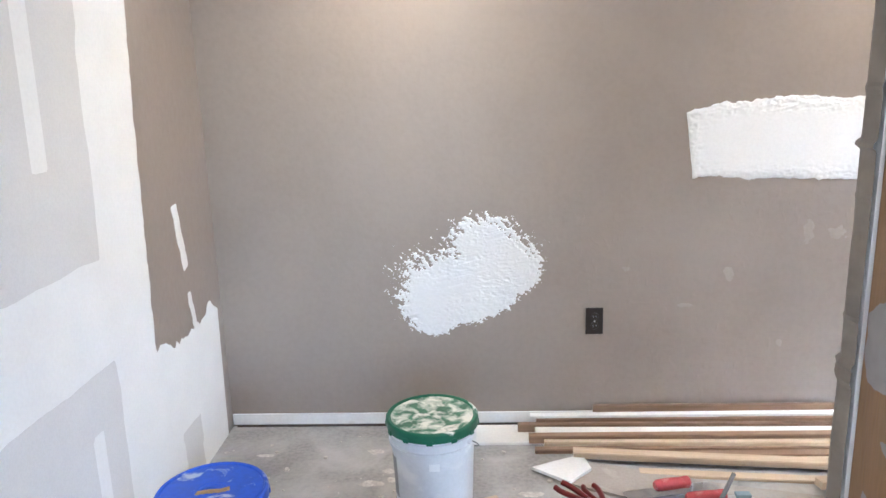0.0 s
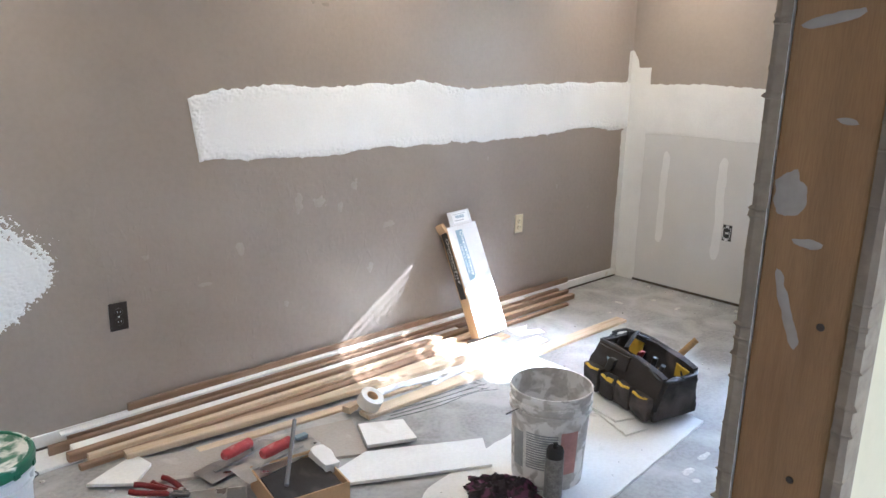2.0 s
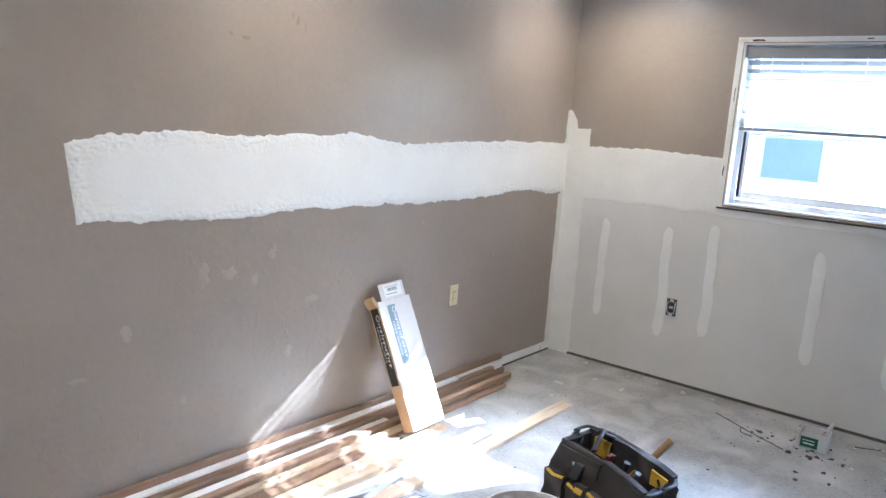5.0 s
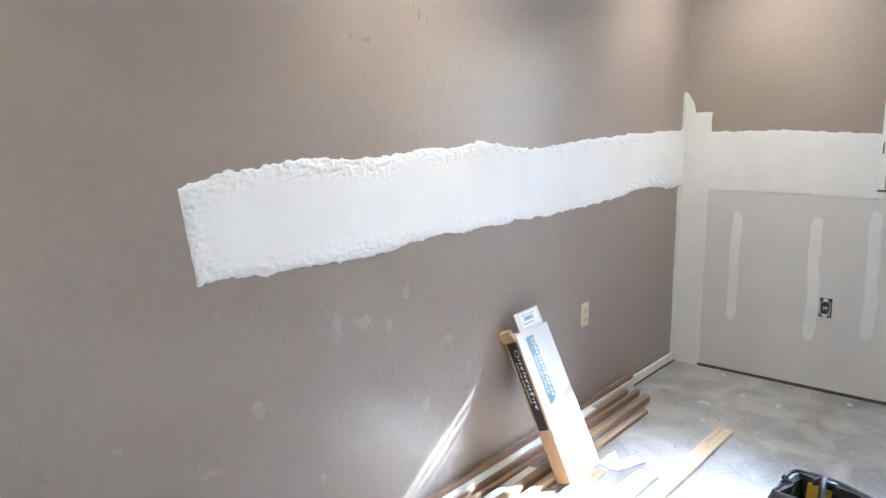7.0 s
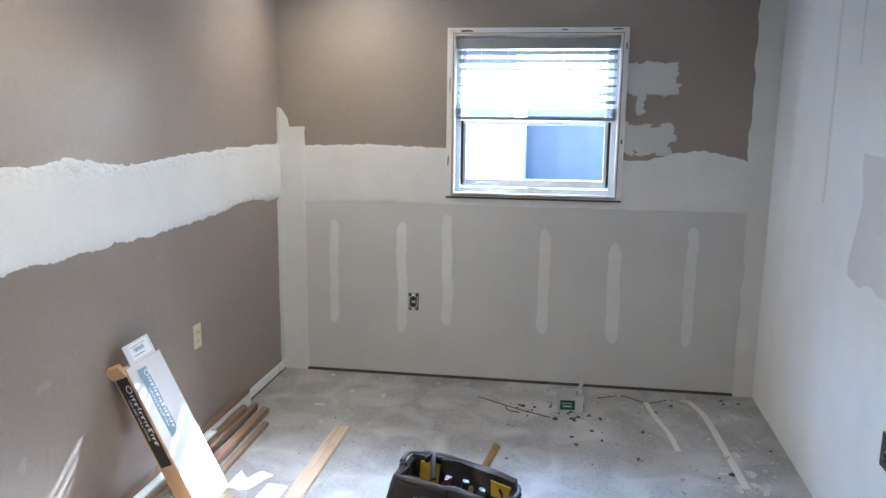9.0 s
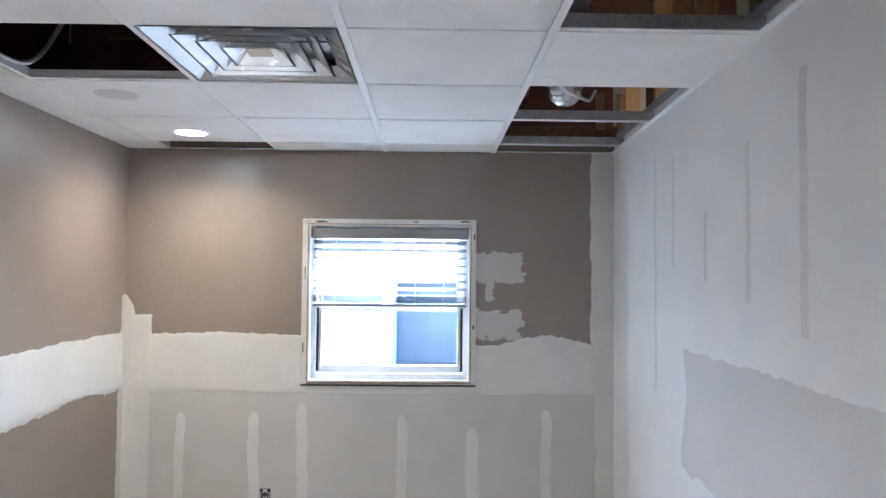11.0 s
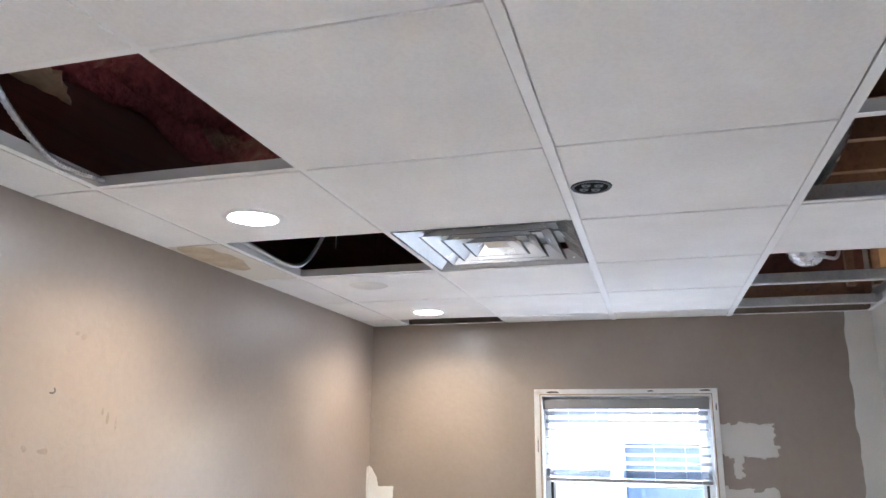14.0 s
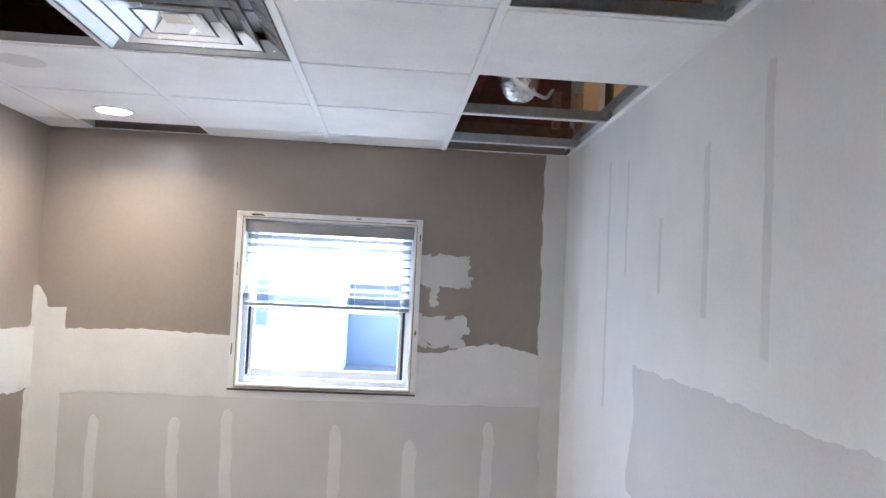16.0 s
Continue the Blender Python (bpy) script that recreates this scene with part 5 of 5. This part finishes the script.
for x, y in ((0.02, 0.03), (-0.06, -0.02), (0.09, -0.03)):
    part("tool_grip", tube([(x, y, 0.09), (x + 0.02, y + 0.01, 0.225)], 0.013, 10), BLACK if x > 0 else RED_GREASY, bag)
# the cloth slumps: its front leans in, its rim dips
for ob in bag.children_recursive:
    for v in ob.data.vertices:
        x, y, z = v.co
        up = max(0.0, z - 0.10)
        v.co.y += up * (0.42 if y < 0 else 0.10) + 0.012 * fbm(x, z, 9.0, 3.0) * min(1.0, up * 12)
        v.co.x -= 0.10 * up * (1 if x > 0 else -0.4)
        v.co.z -= up * (0.10 + 0.22 * max(0.0, x / 0.22)) - 0.010 * fbm(x, y, 8.0, 1.0) * min(1.0, up * 12)
ham = thing("hammer", Matrix.Identity(4), label="wooden-handled hammer standing in the tool bag", category="hammer")
part("handle", tube([(2.66, 1.93, 0.13), (2.72, 1.88, 0.20), (2.80, 1.825, 0.292)], 0.0145, 14), PUTTY, ham, "worn brown wooden handle", smooth=True)
part("head", boxes((2.61, 1.90, 0.122, 2.70, 1.95, 0.148), bevel=0.004), DARK_STEEL, ham)

# ---- small tools and clutter ----


def trowel(m, label):
    ob = thing("plastering_trowel", m, label=label, category="trowel", group="trowels")
    part("blade", prism([(-0.17, -0.055), (0.15, -0.055), (0.175, -0.03), (0.175, 0.03), (0.15, 0.055), (-0.17, 0.055)], 0.0, 0.0016), STEEL, ob, "plaster-smeared steel blade")
    part("spine", boxes((-0.12, -0.009, 0.002, 0.11, 0.009, 0.009), bevel=0.002), STEEL, ob)
    part("post", tube(arc_points([(0.06, 0, 0.008), (0.062, 0, 0.03), (0.045, 0, 0.048)], 6), 0.006, 8), STEEL, ob)
    part("grip", lathe([(0.0, -0.066), (0.014, -0.066), (0.0200, -0.058), (0.0215, -0.02), (0.0200, 0.03), (0.0215, 0.058), (0.014, 0.066), (0.0, 0.066)], 20, Matrix.Translation((-0.012, 0, 0.048)) @ Matrix.Rotation(radians(90), 4, "Y")), RED, ob, "red rubber grip", smooth=True)
    return ob


trowel(Matrix.Translation((0.985, 2.665, 0.016)) @ Matrix.Rotation(radians(12), 4, "Z") @ Matrix.Rotation(radians(2), 4, "X"), "steel trowel with a red grip on a grey offcut")
# the open tool box with a second trowel on its rim
crate = thing("tool_crate", pose(1.04, 2.36, 0.0, 0, 0, -10), label="low open cardboard box of tools and rags", category="box")
for r in ((-0.13, -0.16, 0, 0.13, -0.155, 0.085), (-0.13, 0.10, 0, 0.13, 0.105, 0.085), (-0.13, -0.155, 0, -0.125, 0.10, 0.085), (0.125, -0.155, 0, 0.13, 0.10, 0.085)):
    part("side", boxes(r), KRAFT, crate, "worn brown card side")
part("base", boxes((-0.125, -0.155, 0.001, 0.125, 0.10, 0.004)), KRAFT, crate)
part("tool_roll", cloth_box(-0.115, -0.14, 0.005, 0.115, 0.09, 0.07, 0.012, 3.0), NYLON, crate, "dark tools and cloth", smooth=True)
part("rag", cloth_box(0.085, -0.05, 0.055, 0.145, 0.10, 0.100, 0.014, 8.0), COMPOUND, crate, "white rag over the edge", smooth=True)
trowel(Matrix.Translation((1.045, 2.485, 0.078)) @ Matrix.Rotation(radians(8), 4, "Z") @ Matrix.Rotation(radians(6), 4, "X"), "steel trowel with a red grip resting on a box")
solid("steel_rod", tube([(0.965, 2.30, 0.086), (1.06, 2.42, 0.15), (1.125, 2.50, 0.195)], 0.0075, 10), DARK_STEEL, label="dark steel rod sticking out of a tool box", category="rod")
solid("blue_brush", cloth_box(1.15, 2.53, 0.085, 1.20, 2.555, 0.099, 0.004, 2.0), INK_BLUE, label="small dull blue tool beside the trowels", category="brush")


def pliers(m, label):
    ob = thing("pliers", m, label=label, category="pliers", group="pliers")
    for s in (-1, 1):
        part("grip", tube(arc_points([(0.0, 0.006 * s, 0.012), (-0.05, 0.018 * s, 0.013), (-0.10, 0.024 * s, 0.012), (-0.125, 0.020 * s, 0.012)], 6), 0.010, 10), RED_GREASY, ob, "glossy red dipped grip", smooth=True)
        part("jaw", tube([(0.0, 0.006 * s, 0.012), (0.03, 0.008 * s, 0.012), (0.065, 0.002 * s, 0.012)], 0.0065, 8), DARK_STEEL, ob)
    part("pivot", lathe([(0.0, 0.024), (0.010, 0.022), (0.013, 0.004)], 14), STEEL, ob)
    return ob


pliers(pose(0.665, 2.545, 0.055, 0, 8, -40), "red-handled pliers lying on the tools")
pliers(pose(0.72, 2.58, 0.02, 0, 0, -75), "red-handled pliers beside a tool tray")
tray = thing("mud_pan", pose(0.72, 2.47, 0.0, 0, 0, -30), label="steel mud pan with scraping knives on concrete", category="pan")
part("body", boxes((-0.16, -0.055, 0.0, 0.16, 0.055, 0.004), (-0.16, -0.058, 0.0, 0.16, -0.054, 0.05), (-0.16, 0.054, 0.0, 0.16, 0.058, 0.05), (-0.164, -0.058, 0.0, -0.16, 0.058, 0.05), (0.16, -0.058, 0.0, 0.164, 0.058, 0.05)), STEEL, tray)
part("knife", prism([(-0.12, -0.04), (0.10, -0.05), (0.10, 0.05), (-0.12, 0.04)], 0.052, 0.0535), STEEL, tray, "wide taping knife")
solid("utility_knife", tube(arc_points([(0.50, 2.63, 0.012), (0.55, 2.60, 0.014), (0.60, 2.58, 0.012)], 6), 0.0115, 10), BLACK, label="small black-handled knife on the concrete", category="knife")
solid("wood_block", boxes((-0.025, -0.02, 0, 0.025, 0.02, 0.025), bevel=0.002), PINE, pose(0.34, 2.63, 0, 0, 0, 20), label="small pine offcut on the concrete", category="wood block")
solid("plastic_wrap", cloth_box(0.34, 2.47, 0.0, 0.46, 2.56, 0.05, 0.02, 4.0), CLEAR, label="crumpled clear plastic on the concrete", category="plastic wrap", smooth=True)
roll = thing("joint_tape_roll", Matrix.Translation((1.60, 2.665, 0.066)) @ Matrix.Rotation(radians(22), 4, "Z") @ Matrix.Rotation(radians(28), 4, "X"), label="roll of white joint tape on the boards", category="tape roll")
part("tape", lathe([(0.026, -0.026), (0.052, -0.026), (0.0525, -0.02), (0.0525, 0.02), (0.052, 0.026), (0.026, 0.026), (0.026, -0.026)], 40), CREAM_TAPE, roll, smooth=True)
part("core", lathe([(0.0262, -0.025), (0.0235, -0.025), (0.0235, 0.025), (0.0262, 0.025)], 32), KRAFT, roll, "brown card core", smooth=True)
solid("wood_block", boxes((-0.03, -0.02, 0, 0.03, 0.02, 0.03), bevel=0.002), PINE, pose(1.53, 2.715, 0.018, 0, 0, 15), label="small pine offcut beside the tape roll", category="wood block")
for k in range(7):
    y = 2.55 + 0.018 * k
    solid("hanger_wire", tube(arc_points([(1.62 + 0.03 * k, y + 0.02, 0.003), (1.85 + 0.02 * k, y - 0.03 + 0.01 * (k % 3), 0.006), (2.08 + 0.015 * k, y - 0.035 - 0.012 * (k % 2), 0.005), (2.20 - 0.02 * (k % 3), y - 0.08 + 0.02 * (k % 2), 0.003)], 8), 0.0013, 6), WIRE, label="loose bent steel wire on the concrete", category="wire", group="loose wires")
can = thing("spray_can", pose(1.690, 1.738, 0.010), label="grey printed spray can with a black cap", category="spray can")
part("body", lathe([(0.0, 0.0), (0.030, 0.0), (0.0325, 0.003), (0.0325, 0.150), (0.030, 0.156), (0.024, 0.162)], 32), BOTTLE, can, smooth=True)
part("cap", lathe([(0.0305, 0.156), (0.0305, 0.182), (0.026, 0.190), (0.0, 0.191)], 32), BLACK, can, "black plastic cap", smooth=True)
part("nozzle", lathe([(0.0, 0.208), (0.008, 0.207), (0.010, 0.191)], 16), BLACK, can)
cloth = bmesh.new()
bmesh.ops.create_grid(cloth, x_segments=36, y_segments=24, size=0.5)
for v in cloth.verts:
    x, y = v.co.x, v.co.y
    e = max(0.0, 1 - 1.7 * max(abs(x), abs(y)) ** 2 * 2)
    v.co = Vector((x * 0.26 * (1 + 0.3 * fbm(x, y, 3)), y * 0.15 * (1 + 0.3 * fbm(y, x, 3, 5.0)), 0.008 + 0.055 * e * (0.6 + 0.6 * fbm(x, y, 5.0, 2.0)) + 0.01 * fbm(x, y, 12)))
    v.co.z = max(0.003, v.co.z)
solid("rag", cloth, RAG, pose(1.585, 1.865, 0.010, 0, 0, -42), smooth=True, label="crumpled dark plaid rag on white drywall", category="rag")

# far end of the floor
tub = thing("plastic_tub", pose(3.955, 1.515, 0.0, 0, 0, 4), label="clear square plastic tub of small parts", category="tub")
part("body", boxes((-0.055, -0.06, 0, 0.055, 0.06, 0.003), (-0.058, -0.063, 0, -0.055, 0.063, 0.085), (0.055, -0.063, 0, 0.058, 0.063, 0.085), (-0.055, -0.063, 0, 0.055, -0.06, 0.085), (-0.055, 0.06, 0, 0.055, 0.063, 0.085)), CLEAR, tub)
part("label_panel", boxes((-0.0595, -0.02, 0.012, -0.0585, 0.058, 0.065)), GREEN, tub, "green printed label")
part("label_line", boxes((-0.0606, -0.005, 0.028, -0.0598, 0.045, 0.036), (-0.0606, -0.005, 0.046, -0.0598, 0.05, 0.05)), INK_WHITE, tub)
part("plaster_fill", boxes((-0.05, -0.055, 0.004, 0.05, 0.055, 0.03), bevel=0.006), DUST, tub)
part("scraper_handle", tube([(-0.02, -0.02, 0.03), (0.03, -0.05, 0.10), (0.05, -0.065, 0.125)], 0.010, 10), STEEL, tub)
for pts, w in (([(4.10, 1.10), (3.90, 1.075), (3.70, 1.035), (3.50, 1.02)], 0.028), ([(4.15, 0.86), (3.95, 0.815), (3.6, 0.80), (3.18, 0.79)], 0.034)):
    line = arc_points([(x, y, 0) for x, y in pts], 8)
    left = [(p.x, p.y + w / 2) for p in line]
    right = [(p.x, p.y - w / 2) for p in line][::-1]
    solid("joint_tape", prism(left + right, 0.0005, 0.004), CREAM_TAPE, label="strip of pale joint tape on the concrete", category="tape strip", group="tape strips")


def crumbs(name, count, x0, x1, y0, y1, smallest, largest, material, label, seed):
    """Loose flat chips strewn over a stretch of floor."""
    rnd = random.Random(seed)
    bm = bmesh.new()
    for _ in range(count):
        x, y, s = rnd.uniform(x0, x1), rnd.uniform(y0, y1), smallest + (largest - smallest) * rnd.random() ** 3
        n = rnd.randint(4, 6)
        a0 = rnd.random() * 6.28
        h = min(0.012, s * rnd.uniform(0.2, 0.5))
        lo = [bm.verts.new((x + s * rnd.uniform(0.5, 1) * math.cos(a0 + 6.283 * k / n), y + s * rnd.uniform(0.4, 1) * math.sin(a0 + 6.283 * k / n), 0.0004)) for k in range(n)]
        hi = [bm.verts.new((x + (v.co.x - x) * 0.7, y + (v.co.y - y) * 0.7, h)) for v in lo]
        bm.faces.new(hi)
        for k in range(n):
            bm.faces.new((lo[k], lo[(k + 1) % n], hi[(k + 1) % n], hi[k]))
    bmesh.ops.recalc_face_normals(bm, faces=bm.faces)
    return solid(name, bm, material, label=label, category="debris", kind="stuff")


_rnd = random.Random(11)
for _x0, _x1, _y0, _y1, _n in ((-0.7, 0.6, 2.3, 3.15, 14), (3.1, 4.2, 0.6, 0.95, 12), (2.8, 4.1, 2.0, 2.9, 5), (2.1, 2.6, 1.1, 1.6, 3)):
    for _ in range(_n):
        cx, cy, rx, ry = _rnd.uniform(_x0, _x1), _rnd.uniform(_y0, _y1), _rnd.uniform(0.012, 0.05), _rnd.uniform(0.01, 0.03)
        skin("plaster_splash", lambda u, v, h: (u, v, h), cx - 0.09, cx + 0.09, cy - 0.07, cy + 0.07, lambda u, v: 0.03 * (1 - math.hypot((u - cx) / rx, (v - cy) / ry)) + 0.016 * fbm(u, v, 28, cx), 0.009, 0.0008, DUST, label="dried pale plaster splash on the concrete", category="plaster splash", group="plaster splashes", kind="structure")

crumbs("plaster_crumbs", 90, -0.75, 0.6, 2.35, 3.2, 0.003, 0.022, DUST, "pale plaster crumbs strewn on concrete", 1)
crumbs("plaster_crumbs", 160, 3.0, 4.25, 0.58, 1.15, 0.003, 0.024, DUST, "pale plaster crumbs strewn on concrete", 2)
crumbs("plaster_crumbs", 90, 2.7, 4.25, 1.15, 3.0, 0.002, 0.010, DUST, "pale plaster crumbs strewn on concrete", 3)
crumbs("dark_crumbs", 70, 3.2, 4.25, 0.58, 1.9, 0.003, 0.018, DARK_DEBRIS, "dark chips of debris strewn on concrete", 4)
crumbs("dark_crumbs", 30, 2.6, 4.2, 1.9, 3.0, 0.002, 0.012, DARK_DEBRIS, "dark chips of debris strewn on concrete", 5)
crumbs("dark_crumbs", 26, 1.3, 2.6, 1.62, 2.1, 0.002, 0.006, DARK_DEBRIS, "dark chips of debris on drywall offcuts", 6).location.z = 0.010
for ctrl in ([(4.02, 2.02), (3.97, 1.93), (3.89, 1.80), (3.84, 1.70), (3.80, 1.62)], [(3.93, 1.86), (3.86, 1.84), (3.84, 1.78)], [(4.12, 1.36), (4.18, 1.22), (4.10, 1.10), (4.16, 0.98)]):
    solid("old_glue_line", tube(arc_points([(x, y, 0.001) for x, y in ctrl], 8), 0.0028, 6), DARK_DEBRIS, label="dark dried glue line on the concrete", category="glue")
crumbs("dark_crumbs", 60, 3.78, 4.0, 1.36, 1.82, 0.004, 0.022, DARK_DEBRIS, "dark chips swept beside a plastic tub", 7)
crumbs("plaster_crumbs", 110, 3.8, 4.26, 1.1, 1.7, 0.003, 0.020, DUST, "pale plaster crumbs swept beside a tub", 8)
crumbs("plaster_crumbs", 45, 4.16, 4.28, 1.9, 3.1, 0.004, 0.028, DUST, "pale plaster crumbs along the wall foot", 9)
